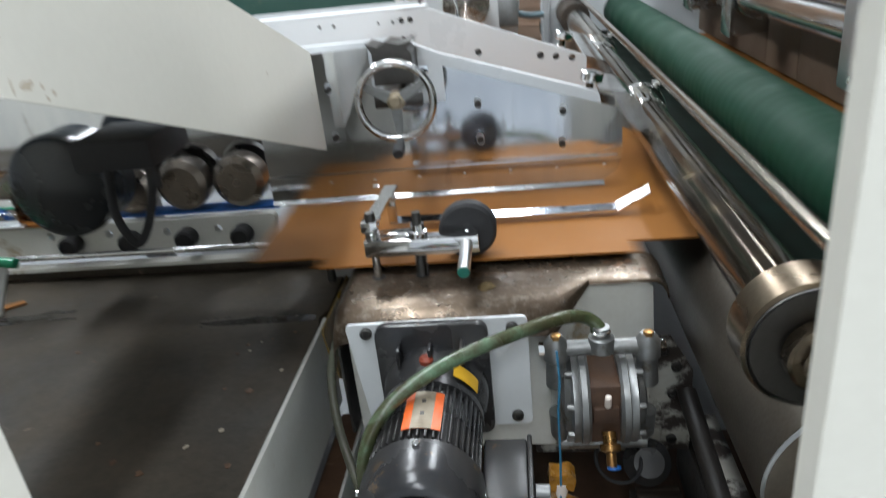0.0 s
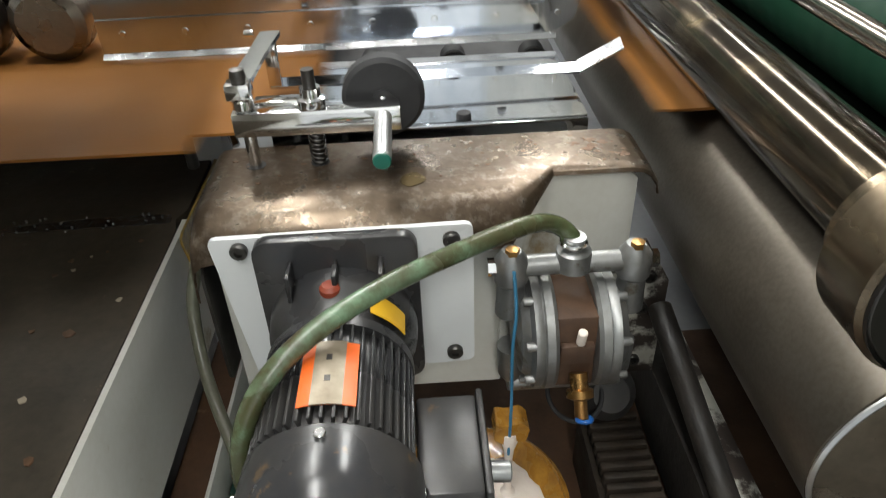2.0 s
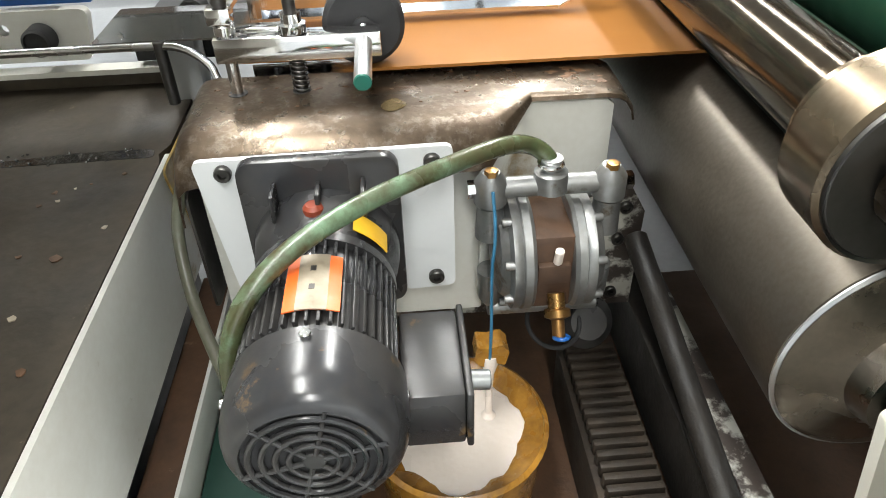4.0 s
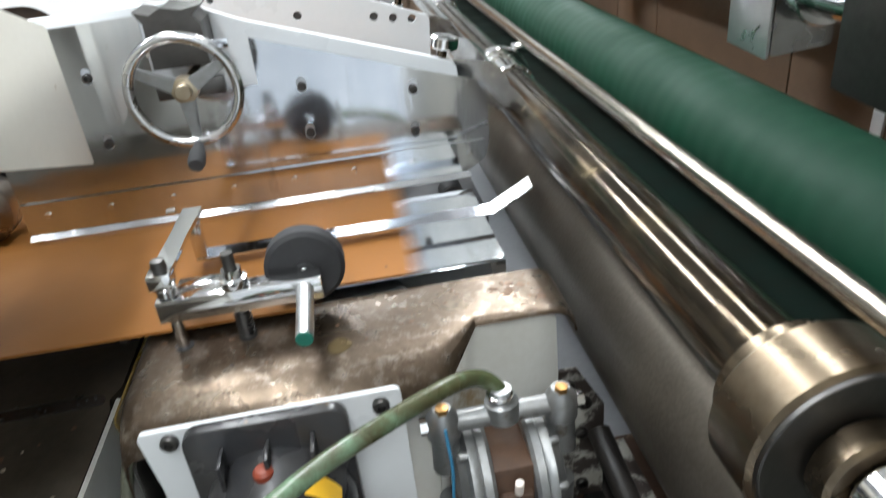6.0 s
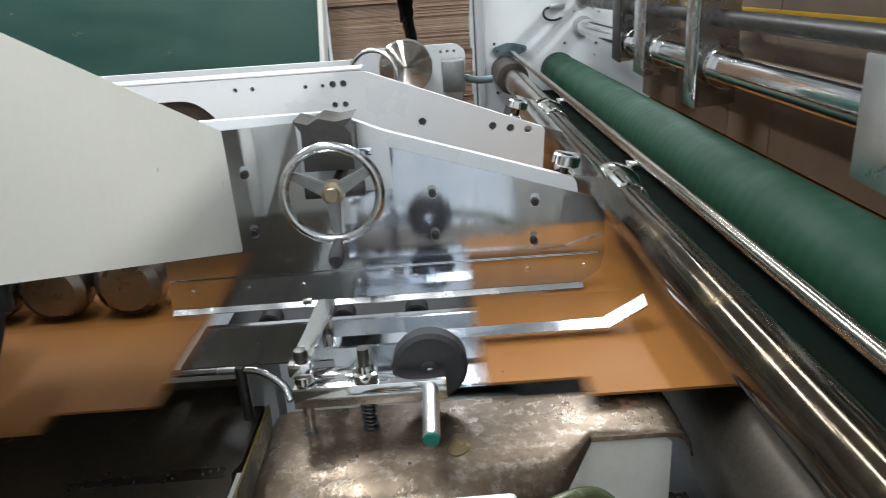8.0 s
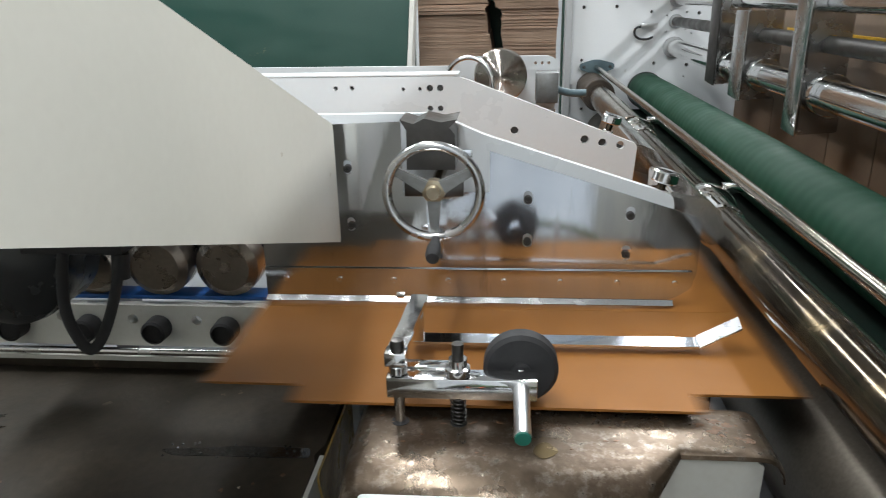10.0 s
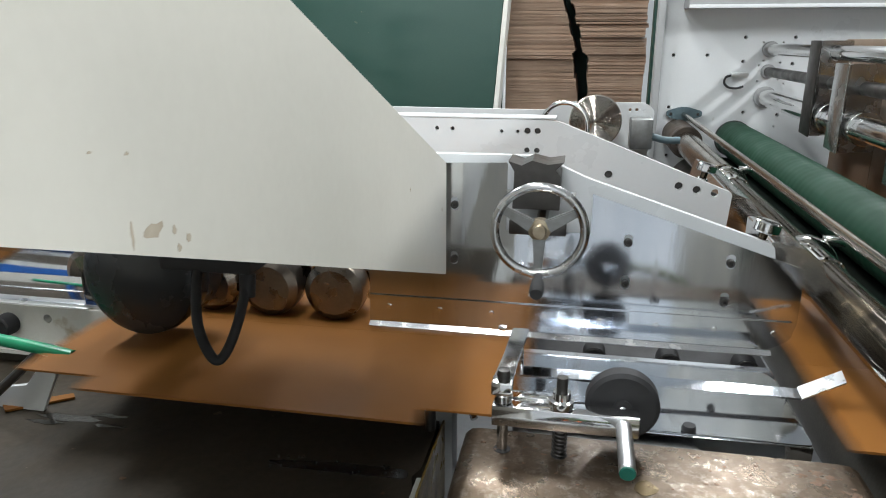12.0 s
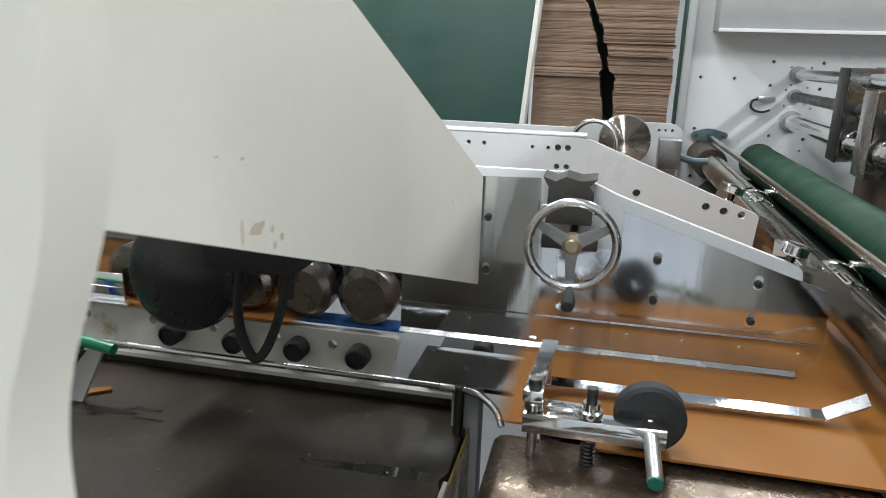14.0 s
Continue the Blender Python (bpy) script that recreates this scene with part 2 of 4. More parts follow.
def solo(name, bm, mat, label, category, group="", kind=""):
    return tagged(new(name, finish(name, bm, mat)), label, category, group, kind)


def box(x0, x1, y0, y1, z0, z1, bevel=0.002, bm=None):
    bm = bm or bmesh.new()
    made = bmesh.ops.create_cube(bm, size=1, matrix=Matrix.Translation(((x0 + x1) / 2, (y0 + y1) / 2, (z0 + z1) / 2)) @ Matrix.Diagonal((abs(x1 - x0), abs(y1 - y0), abs(z1 - z0), 1)))
    if bevel:
        edges = list({e for v in made["verts"] for e in v.link_edges})
        bmesh.ops.bevel(bm, geom=edges, offset=bevel, segments=2, affect="EDGES", profile=0.5)
    return bm


def lathe(profile, a, b, segments=32, bm=None):
    """Turns (radius, distance) pairs about the line from a towards b; distances run from a in metres."""
    bm = bm or bmesh.new()
    a, b = Vector(a), Vector(b)
    m = (b - a).to_track_quat("Z", "Y").to_matrix()
    rings = []
    for r, d in profile:
        if r <= 1e-6:
            rings.append([bm.verts.new(a + m @ Vector((0, 0, d)))])
        else:
            rings.append([bm.verts.new(a + m @ Vector((r * math.cos(2 * math.pi * k / segments), r * math.sin(2 * math.pi * k / segments), d))) for k in range(segments)])
    for p, q in zip(rings, rings[1:]):
        for k in range(segments):
            j = (k + 1) % segments
            if len(p) == 1 and len(q) > 1:
                bm.faces.new((p[0], q[j], q[k]))
            elif len(q) == 1 and len(p) > 1:
                bm.faces.new((p[k], p[j], q[0]))
            elif len(p) > 1:
                bm.faces.new((p[k], p[j], q[j], q[k]))
    return bm


def cyl(a, b, r, bevel=0.0015, segments=28, bm=None):
    h = (Vector(b) - Vector(a)).length
    return lathe([(0, 0), (r - bevel, 0), (r, bevel), (r, h - bevel), (r - bevel, h), (0, h)], a, b, segments, bm)


def prism(points, d0, d1, axis="y", holes=(), bevel=0.0, bm=None):
    """A plate: an outline in the plane across the axis, with round or slotted holes (u, v, r) cut through it."""
    out = bm or bmesh.new()
    bm = bmesh.new()
    put = {"y": lambda u, v: (u, d0, v), "x": lambda u, v: (d0, u, v), "z": lambda u, v: (u, v, d0)}[axis]
    loops = [points]
    for u, v, r, *more in holes:
        long = more[0] if more else 0.0
        loops.append([(u + r * math.cos(2 * math.pi * k / 16), v + r * math.sin(2 * math.pi * k / 16) + (long if math.sin(2 * math.pi * (k + 0.01) / 16) > 0 else -long)) for k in range(16)])
    edges = []
    for loop in loops:
        vs = [bm.verts.new(put(u, v)) for u, v in loop]
        edges += [bm.edges.new((vs[k], vs[(k + 1) % len(vs)])) for k in range(len(vs))]
    bmesh.ops.triangle_fill(bm, use_beauty=True, use_dissolve=True, edges=edges)
    made = bmesh.ops.extrude_face_region(bm, geom=bm.faces[:])
    step = {"y": (0, d1 - d0, 0), "x": (d1 - d0, 0, 0), "z": (0, 0, d1 - d0)}[axis]
    bmesh.ops.translate(bm, verts=[g for g in made["geom"] if isinstance(g, bmesh.types.BMVert)], vec=step)
    if bevel:
        bmesh.ops.recalc_face_normals(bm, faces=bm.faces)
        sharp = [e for e in bm.edges if len(e.link_faces) == 2 and e.calc_face_angle(0) > 0.9]
        bmesh.ops.bevel(bm, geom=sharp, offset=bevel, segments=2, affect="EDGES", profile=0.5)
    me = bpy.data.meshes.new("plate")
    bm.to_mesh(me)
    bm.free()
    out.from_mesh(me)
    bpy.data.meshes.remove(me)
    return out


def rounded(points, radius, steps=5):
    """An outline with its corners rounded; radius: one for all, or one for each corner."""
    out = []
    n = len(points)
    for k in range(n):
        p, a, b = Vector(points[k]), Vector(points[k - 1]), Vector(points[(k + 1) % n])
        r = radius[k] if isinstance(radius, (list, tuple)) else radius
        if r <= 0:
            out.append(tuple(p))
            continue
        r = min(r, (a - p).length * 0.45, (b - p).length * 0.45)
        s, e = p + (a - p).normalized() * r, p + (b - p).normalized() * r
        for i in range(steps + 1):
            t = i / steps
            out.append(tuple(s * (1 - t) ** 2 + p * 2 * t * (1 - t) + e * t * t))
    return out


def smooth_path(points, steps=8):
    pts = [Vector(p) for p in points]
    pts = [pts[0] * 2 - pts[1]] + pts + [pts[-1] * 2 - pts[-2]]
    out = []
    for a, b, c, d in zip(pts, pts[1:], pts[2:], pts[3:]):
        for i in range(steps):
            t = i / steps
            out.append(0.5 * (2 * b + (c - a) * t + (2 * a - 5 * b + 4 * c - d) * t * t + (3 * b - a - 3 * c + d) * t ** 3))
    return out + [pts[-2]]


def tube(points, r, segments=12, smooth=True, bm=None):
    bm = bm or bmesh.new()
    pts = smooth_path(points) if smooth else [Vector(p) for p in points]
    rings, side = [], None
    for k, p in enumerate(pts):
        d = (pts[min(k + 1, len(pts) - 1)] - pts[max(k - 1, 0)]).normalized()
        side = d.orthogonal() if side is None else side - d * side.dot(d)
        side.normalize()
        up = d.cross(side)
        rings.append([bm.verts.new(p + (side * math.cos(a) + up * math.sin(a)) * r) for a in (2 * math.pi * i / segments for i in range(segments))])
    for p, q in zip(rings, rings[1:]):
        for k in range(segments):
            bm.faces.new((p[k], p[(k + 1) % segments], q[(k + 1) % segments], q[k]))
    bm.faces.new(rings[0]), bm.faces.new(rings[-1])
    return bm


def torus(c, n, big, small, segments=48, ring=12, bm=None):
    bm = bm or bmesh.new()
    m = Vector(n).to_track_quat("Z", "Y").to_matrix()
    rings = []
    for k in range(segments):
        a = 2 * math.pi * k / segments
        o = Vector((math.cos(a), math.sin(a), 0))
        rings.append([bm.verts.new(Vector(c) + m @ (o * (big + small * math.cos(t)) + Vector((0, 0, small * math.sin(t))))) for t in (2 * math.pi * i / ring for i in range(ring))])
    for k in range(segments):
        p, q = rings[k], rings[(k + 1) % segments]
        for i in range(ring):
            bm.faces.new((p[i], p[(i + 1) % ring], q[(i + 1) % ring], q[i]))
    return bm


def bolt_mesh(r=0.006, h=0.006, socket=True):
    """A cap screw along -y from the origin, with a hollow for the key."""
    prof = [(0, 0), (r, 0), (r, h * 0.8), (r * 0.85, h)] + ([(r * 0.5, h), (r * 0.5, h * 0.4), (0, h * 0.4)] if socket else [(0, h)])
    return lathe(prof, (0, 0, 0), (0, -1, 0), 14)


BOLTS = {}


def bolt(parent, x, y, z, r=0.006, h=0.006, mat=None, name="bolt", turn=None, socket=True):
    mat = mat or DARK_STEEL
    key = (name, r, h, mat.name, socket)
    if key not in BOLTS:
        BOLTS[key] = finish(name, bolt_mesh(r, h, socket), mat)
    ob = new(name, BOLTS[key])
    ob.parent = parent
    ob.matrix_local = pose(x, y, z) @ (turn or Matrix())
    return ob


# ---- the hall ----
solo("floor", box(-9, 9, -7, 11, -0.1, 0, 0), CONCRETE, "grey concrete factory floor", "floor", kind="structure")
solo("ceiling", box(-9, 9, -7, 11, 4.9, 5.0, 0), PLASTER, "pale factory hall ceiling", "ceiling", kind="structure")
solo("wall_west", box(-9.2, -9, -7, 11, 0, 5, 0), PLASTER, "pale plastered hall wall", "wall", kind="structure")
solo("wall_east", box(9, 9.2, -7, 11, 0, 5, 0), PLASTER, "pale plastered hall wall", "wall", kind="structure")
solo("wall_south", box(-9.2, 9.2, -7.2, -7, 0, 5, 0), PLASTER, "pale plastered hall wall", "wall", kind="structure")
solo("wall_north", prism([(-9.2, 0), (9.2, 0), (9.2, 5), (-9.2, 5)], 11, 11.2, "y"), PLASTER, "pale plastered hall wall", "wall", kind="structure")
fixture = thing("ceiling_lamp", "unseen white tube lamp fixture added under the hall ceiling", "lamp", "hall lamps")
part("housing", box(-0.22, 0.22, -1.25, 1.25, 0, 0.3, 0.01), WHITE, fixture)
for dx in (-0.1, 0.1):
    part("tube", cyl((dx, -1.2, -0.03), (dx, 1.2, -0.03), 0.018), GLOW, fixture, "glowing fluorescent tube")
fixture.matrix_world = pose(*LAMP_SPOTS[0])
for spot in LAMP_SPOTS[1:]:
    copy_thing(fixture, pose(*spot))

# ---- machine frame ----
near_frame = thing("side_frame", "cream painted near side frame with a large opening", "machine frame")
part("left_panel", prism(rounded([(-2.6, 0.1), (-0.135, 0.1), (-0.135, 1.37), (-0.1, 1.46), (-0.1, 1.9), (-2.6, 1.9)], [0, 0, 0.03, 0.05, 0, 0]), -1.2, -1.23, "y"), CREAM, near_frame)
part("right_panel", prism([(0.465, 0.1), (2.6, 0.1), (2.6, 1.9), (0.465, 1.9)], -1.2, -1.23, "y"), CREAM, near_frame)
part("lower_panel", prism([(-0.133, 0.1), (0.463, 0.1), (0.463, 0.42), (-0.133, 0.42)], -1.2, -1.23, "y"), CREAM, near_frame)

part("bearing_bracket", prism(rounded([(0.69, 0.4), (0.95, 0.4), (0.95, 0.8), (0.62, 0.8)], 0.01), -0.96, -0.945, "y"), CREAM, near_frame)
part("bracket_web", box(0.9, 0.949, -1.1995, -0.961, 0.42, 0.78, 0.002), CREAM, near_frame)

far_frame = thing("side_frame", "white painted far side frame drilled with many small holes", "machine frame")
holes = [(0.55, 1.42), (0.72, 1.42), (0.9, 1.51), (1.14, 1.51), (0.9, 1.39), (1.14, 1.38), (0.93, 1.13), (1.1, 1.12), (0.55, 1.15), (0.57, 1.05), (0.56, 0.89), (0.84, 1.04)]
small_holes = [(1.08, 1.385), (1.08, 1.3), (0.98, 1.29), (0.98, 1.37), (0.99, 1.485), (1.085, 1.485), (1.11, 1.28), (1.0, 1.395), (1.09, 1.06)]
part("panel", prism([(0.49, 0.1), (3.4, 0.1), (3.4, 2.3), (0.49, 2.3)], 2.625, 2.655, "y", holes=[(u, v, 0.009) for u, v in holes] + [(u, v, 0.005) for u, v in small_holes]), WHITE, far_frame)
part("edge_strip", box(0.452, 0.488, 2.56, 2.66, 0.1, 2.3, 0.003), GREY_PAINT, far_frame, "grey edge strip")
part("backing", box(0.5, 3.39, 2.657, 2.664, 0.11, 2.29, 0.001), DARK_STEEL, far_frame)

over = thing("top_beam", "grey painted beam along the head of the far frame", "beam")
part("beam", box(0.58, 3.3, 2.42, 2.622, 1.65, 1.9, 0.004), GREY_PAINT, over)
part("lip", box(0.58, 3.3, 2.4, 2.419, 1.645, 1.662, 0.001), WHITE, over)
sensor = thing("sensor", "small steel sensor with a looped black cable", "sensor")
part("body", box(0.845, 0.93, 2.59, 2.622, 1.31, 1.335, 0.003), STRIP, sensor)
part("cable", tube([(0.85, 2.6, 1.32), (0.82, 2.6, 1.31), (0.815, 2.6, 1.28), (0.84, 2.6, 1.258), (0.88, 2.6, 1.255), (0.91, 2.6, 1.265)], 0.006, 8), BLACK, sensor)

# ---- shafts and rollers across the machine ----


def across(name, label, category, x, z, r, y0, y1, mat, parts=()):
    ob = thing(name, label, category)
    part("barrel", cyl((x, y0, z), (x, y1, z), r, 0.004, 64), mat, ob)
    for pname, pr, a, b, pm in parts:
        part(pname, cyl((x, a, z), (x, b, z), pr, 0.004, 64), pm, ob)
    return ob


AX, AZ = 0.605, 1.01
shaft_a = across("drive_shaft", "worn chrome cross shaft with stepped end collar", "shaft", AX, AZ, 0.0455, -0.805, 2.61, WORN_CHROME,
                 [("sleeve", 0.051, 0.16, 0.262, CHROME), ("sleeve", 0.051, 1.08, 1.178, CHROME), ("far_sleeve", 0.055, 1.3, 2.258, TIE_CHROME), ("step_ring", 0.064, -0.833, -0.805, EDGE_STEEL), ("end_collar", 0.083, -0.898, -0.834, EDGE_STEEL), ("end_cap", 0.0785, -0.901, -0.8985, DARK_STEEL), ("end_nut", 0.042, -0.93, -0.9015, EDGE_STEEL), ("journal", 0.028, -1.19, -0.931, CHROME), ("bearing_housing", 0.078, 2.26, 2.624, GRIME)])
BX, BZ = 0.627, 1.117
tie = across("tie_rod", "slim chrome tie rod above the shaft", "rod", BX, BZ, 0.0115, -1.19, 2.6, TIE_CHROME)
part("flange", prism(rounded([(BX - 0.088, BZ - 0.014), (BX - 0.02, BZ - 0.036), (BX + 0.02, BZ - 0.036), (BX + 0.094, BZ - 0.01), (BX + 0.094, BZ + 0.016), (BX + 0.02, BZ + 0.036), (BX - 0.02, BZ + 0.036), (BX - 0.088, BZ + 0.014)], 0.012), 2.6, 2.623, "y"), BLUE_STEEL, tie, "blue-grey cast flange")
for dx in (-0.066, 0.072):
    bolt(tie, BX + dx, 2.6, BZ, 0.008, 0.006)
green_roller = across("green_roller", "dark green rubber feed roller with ribbed sleeve", "roller", 0.882, 0.998, 0.09, -1.1, 2.55, GREEN_ROLL, [("shaft_end", 0.03, 2.57, 2.62, DARK_STEEL), ("end_disc", 0.094, 2.55, 2.57, BLACK)])
grey_roller = across("transport_roller", "large matt grey lower transport roller", "roller", 0.7195, 0.7545, 0.14, -0.85, 2.6, GREY_ROLL,
                     [("rim", 0.1405, -0.853, -0.847, STRIP), ("journal", 0.05, -1.19, -0.9005, GREEN_STEEL)])
part("end_dish", lathe([(0.136, 0), (0.128, 0.003), (0.1, 0.006), (0.075, 0.02), (0.066, 0.046), (0, 0.046)], (0.7195, -0.8535, 0.7545), (0.7195, -2, 0.7545), 64), DISC, grey_roller, "dished bright roller end")
for z, r, mat, lab in ((1.21, 0.043, CHROME, "thick chrome slide shaft"), (1.34, 0.024, DARK_STEEL, "dark steel slide rod"), (1.45, 0.028, CHROME, "chrome slide rod")):
    ob = across("slide_shaft", lab + " across the feeder", "shaft", 1.025, z, r, -1.1, 2.62, mat, [("mount_ring", r + 0.012, 2.6, 2.624, GREY_PAINT)])



def gauge_holder(y0, y1, z0, z1, face, label):
    """A folded steel channel round the slide shafts, open at the back, with a clamp block and screws."""
    ob = thing("gauge_holder", label, "holder", "gauge holders")
    part("face_plate", prism(rounded([(y0, z0), (y1, z0 + 0.006), (y1, z1), (y0, z1)], 0.004), 0.958, 0.964, "x", bevel=0.001), face, ob)
    part("cheek", prism(rounded([(0.966, z0 + 0.004), (1.075, z0 + 0.012), (1.075, z1), (0.966, z1)], 0.006), y0, y0 + 0.006, "y", holes=[(1.025, 1.21, 0.0445), (1.025, 1.34, 0.026)] + ([(1.025, 1.45, 0.0295)] if z1 > 1.49 else [])), SATIN, ob)
    part("floor_plate", box(0.966, 1.07, y0 + 0.0075, y1, z0 + 0.008, z0 + 0.013, 0.001), DARK_STEEL, ob)
    part("clamp_block", prism(rounded([(0.97, 1.25), (1.07, 1.25), (1.07, 1.3), (0.97, 1.3)], 0.006), y0 + 0.02, y1 - 0.01, "y", bevel=0.002), DARK_STEEL, ob)
    part("shaft_collar", lathe([(0.0435, 0), (0.056, 0), (0.058, 0.002), (0.058, 0.022), (0.0435, 0.024)], (1.025, y0 - 0.045, 1.21), (1.025, 5, 1.21), 40), CHROME, ob, "chrome split collar on the shaft")
    return ob


for y0, y1, z0, z1, face, label in (
        (-0.166, -0.04, 1.098, 1.325, STRIP, "bright polished side-gauge holder hanging on the slide shafts"),
        (-0.5, -0.335, 1.09, 1.5, DARK_STEEL, "dark steel side-gauge holder hanging on the slide shafts"),
        (0.755, 0.855, 1.09, 1.5, SATIN, "dull steel side-gauge holder hanging on the slide shafts"),
        (1.265, 1.4, 1.118, 1.42, SATIN, "short grey steel gauge holder on the slide shafts"),
        (1.6, 1.72, 1.133, 1.495, DARK_STEEL, "dark steel gauge holder with a bright cheek")):
    gauge_holder(y0, y1, z0, z1, face, label)

# Added plate that covers the blanks where the roller gap lies in shade.
apron = thing("feed_apron", "dark green plate added over the blanks for the shaded gap between the rollers", "apron")
part("plate", box(0.656, 0.925, -1.1, 2.5, 0.9035, 0.9065, 0.0008), GAP_SHADE, apron)
part("bend", box(0.65, 0.6555, -1.1, 2.5, 0.9035, 0.912, 0.001), GAP_SHADE, apron)

# ---- cover arm from the near frame to the guide plate ----
cover = thing("cover_arm", "cream sheet-metal cover arm sloping up to the near frame", "cover")


def slope(y):
    return 0.345 * (-0.1 - y)


bm = bmesh.new()
ring = []
for y, x in ((-0.1, -0.155), (-1.198, -0.137)):
    z = slope(y)
    ring.append([bm.verts.new(p) for p in ((x, y, 1.062 + z), (x, y, 1.28 + z), (-0.9, y, 1.28 + z), (-0.9, y, 1.276 + z), (x - 0.003, y, 1.276 + z), (x - 0.003, y, 1.062 + z))])
for k in range(6):
    bm.faces.new((ring[0][k], ring[0][(k + 1) % 6], ring[1][(k + 1) % 6], ring[1][k]))
bm.faces.new(ring[0]), bm.faces.new(ring[1])
part("panel", bm, CREAM, cover)
for y, z, w, h in ((-1.031, 1.398, 0.008, 0.005), (-1.05, 1.4, 0.0012, 0.007), (-1.011, 1.393, 0.002, 0.003), (-0.997, 1.385, 0.003, 0.003), (-1.008, 1.381, 0.0025, 0.003), (-1.074, 1.447, 0.0018, 0.0007), (-1.046, 1.442, 0.0022, 0.001), (-0.4, 1.29, 0.002, 0.003), (-0.14, 1.2, 0.002, 0.004)):
    random.seed(int(-y * 1000))
    pts = [(y + w * random.uniform(0.6, 1.3) * math.cos(a), z + h * random.uniform(0.6, 1.3) * math.sin(a)) for a in (i * 2 * math.pi / 11 for i in range(11))]
    x = -0.155 + 0.018 * (-0.1 - y) / 1.098
    part("scuff", prism(pts, x + 0.0001, x + 0.0003, "x"), SCUFF, cover, "brown scuff through the paint")
part("end_flange", box(-0.18, -0.155, -0.1, -0.094, 1.064, 1.278, 0.002), CREAM, cover)
part("back_sheet", box(-0.9, -0.16, -0.098, -0.094, 1.25, 1.278, 0.001), CREAM, cover)

# ---- polished guide plate with its hand wheel ----
guide = thing("guide_plate", "polished stainless side guide plate with riveted lower strip", "guide plate")
outline = rounded([(-0.34, 0.915), (0.47, 0.915), (0.518, 0.95), (0.518, 1.08), (0.117, 1.21), (0.117, 1.13), (-0.05, 1.13), (-0.05, 1.266), (-0.34, 1.257)], [0, 0.03, 0.03, 0.012, 0, 0, 0, 0.004, 0])
slots = [(0.384, 1.088, 0.009, 0.006), (0.38, 1.01, 0.009, 0.006), (0.19, 1.034, 0.009, 0.005), (0.19, 1.119, 0.009, 0.005), (-0.156, 1.18, 0.008, 0.006), (-0.156, 1.065, 0.008, 0.006)]
part("panel", prism(outline, 0.0, 0.004, "y", holes=slots), STEEL, guide)
for u, v, r, *_ in slots:
    bolt(guide, u, 0.006, v - 0.003, 0.008, 0.012, DARK_STEEL)
part("rivet_strip", prism(rounded([(-0.34, 0.912), (0.468, 0.912), (0.512, 0.94), (0.51, 0.973), (-0.34, 0.973)], [0, 0.02, 0.025, 0.004, 0]), -0.005, -0.001, "y"), STEEL, guide)
bm = bmesh.new()
ring = [[bm.verts.new((x, y, z)) for y, z in ((-0.006, 0.914), (-0.017, 0.9065), (-0.017, 0.905), (-0.006, 0.9115))] for x in (-0.34, 0.475)]
for k in range(4):
    bm.faces.new((ring[0][k], ring[0][(k + 1) % 4], ring[1][(k + 1) % 4], ring[1][k]))
bm.faces.new(ring[0]), bm.faces.new(ring[1])
part("lip", bm, SATIN, guide, "bright folded lip")
for k in range(8):
    bolt(guide, -0.297 + k * 0.1106, -0.005, 0.949, 0.0055, 0.003, CHROME, "rivet", socket=False)

wheel = thing("hand_wheel", "three-spoke chromed hand wheel with black handle", "hand wheel")
HX, HY, HZ = 0.023, -0.135, 1.167
part("rim", torus((HX, HY, HZ), (0, 1, 0), 0.081, 0.0085), SATIN, wheel)
part("hub", lathe([(0, -0.012), (0.011, -0.012), (0.013, -0.01), (0.013, 0), (0.02, 0.002), (0.021, 0.02), (0.017, 0.03), (0, 0.03)], (HX, HY, HZ), (HX, HY + 1, HZ), 28), HUB, wheel, "worn brass-toned hub")
for a in (270, 28, 152):
    c, s_ = math.cos(radians(a)), math.sin(radians(a))
    bm = bmesh.new()
    vs = []
    for d, w, t in ((0.015, 0.012, 0.007), (0.078, 0.007, 0.005)):
        vs.append([bm.verts.new((HX + c * d - s_ * w * i, HY + 0.008 + t * j, HZ + s_ * d + c * w * i)) for i, j in ((-1, -1), (1, -1), (1, 1), (-1, 1))])
    for k in range(4):
        bm.faces.new((vs[0][k], vs[0][(k + 1) % 4], vs[1][(k + 1) % 4], vs[1][k]))
    bm.faces.new(vs[0]), bm.faces.new(vs[1])
    bmesh.ops.bevel(bm, geom=bm.edges[:], offset=0.002, segments=2, affect="EDGES")
    part("spoke", bm, CAST, wheel)
part("handle", lathe([(0, 0), (0.007, 0), (0.008, 0.01), (0.0125, 0.03), (0.0135, 0.052), (0.011, 0.062), (0, 0.064)], (HX + 0.002, HY - 0.004, HZ - 0.083), (HX + 0.004, HY - 1, HZ - 0.34), 24), BLACK, wheel, "black plastic handle")
part("spindle", cyl((HX, HY + 0.025, HZ), (HX, 0.04, HZ), 0.011), WORN_CHROME, wheel)

slide = thing("slide_block", "dark grey dovetail slide block above the hand wheel", "slide block")
part("body", prism([(-0.035, 1.185), (0.055, 1.185), (0.055, 1.25), (0.045, 1.262), (0.06, 1.277), (0.03, 1.272), (0.0, 1.279), (-0.02, 1.269), (-0.045, 1.277), (-0.033, 1.257)], -0.045, 0.045, "y"), DARK_STEEL, slide)
part("plate", box(-0.05, 0.085, -0.012, -0.008, 1.2, 1.215, 0.001), STEEL, slide)
part("gib", box(-0.04, 0.07, -0.05, -0.03, 1.135, 1.163, 0.002), DARK_STEEL, slide)

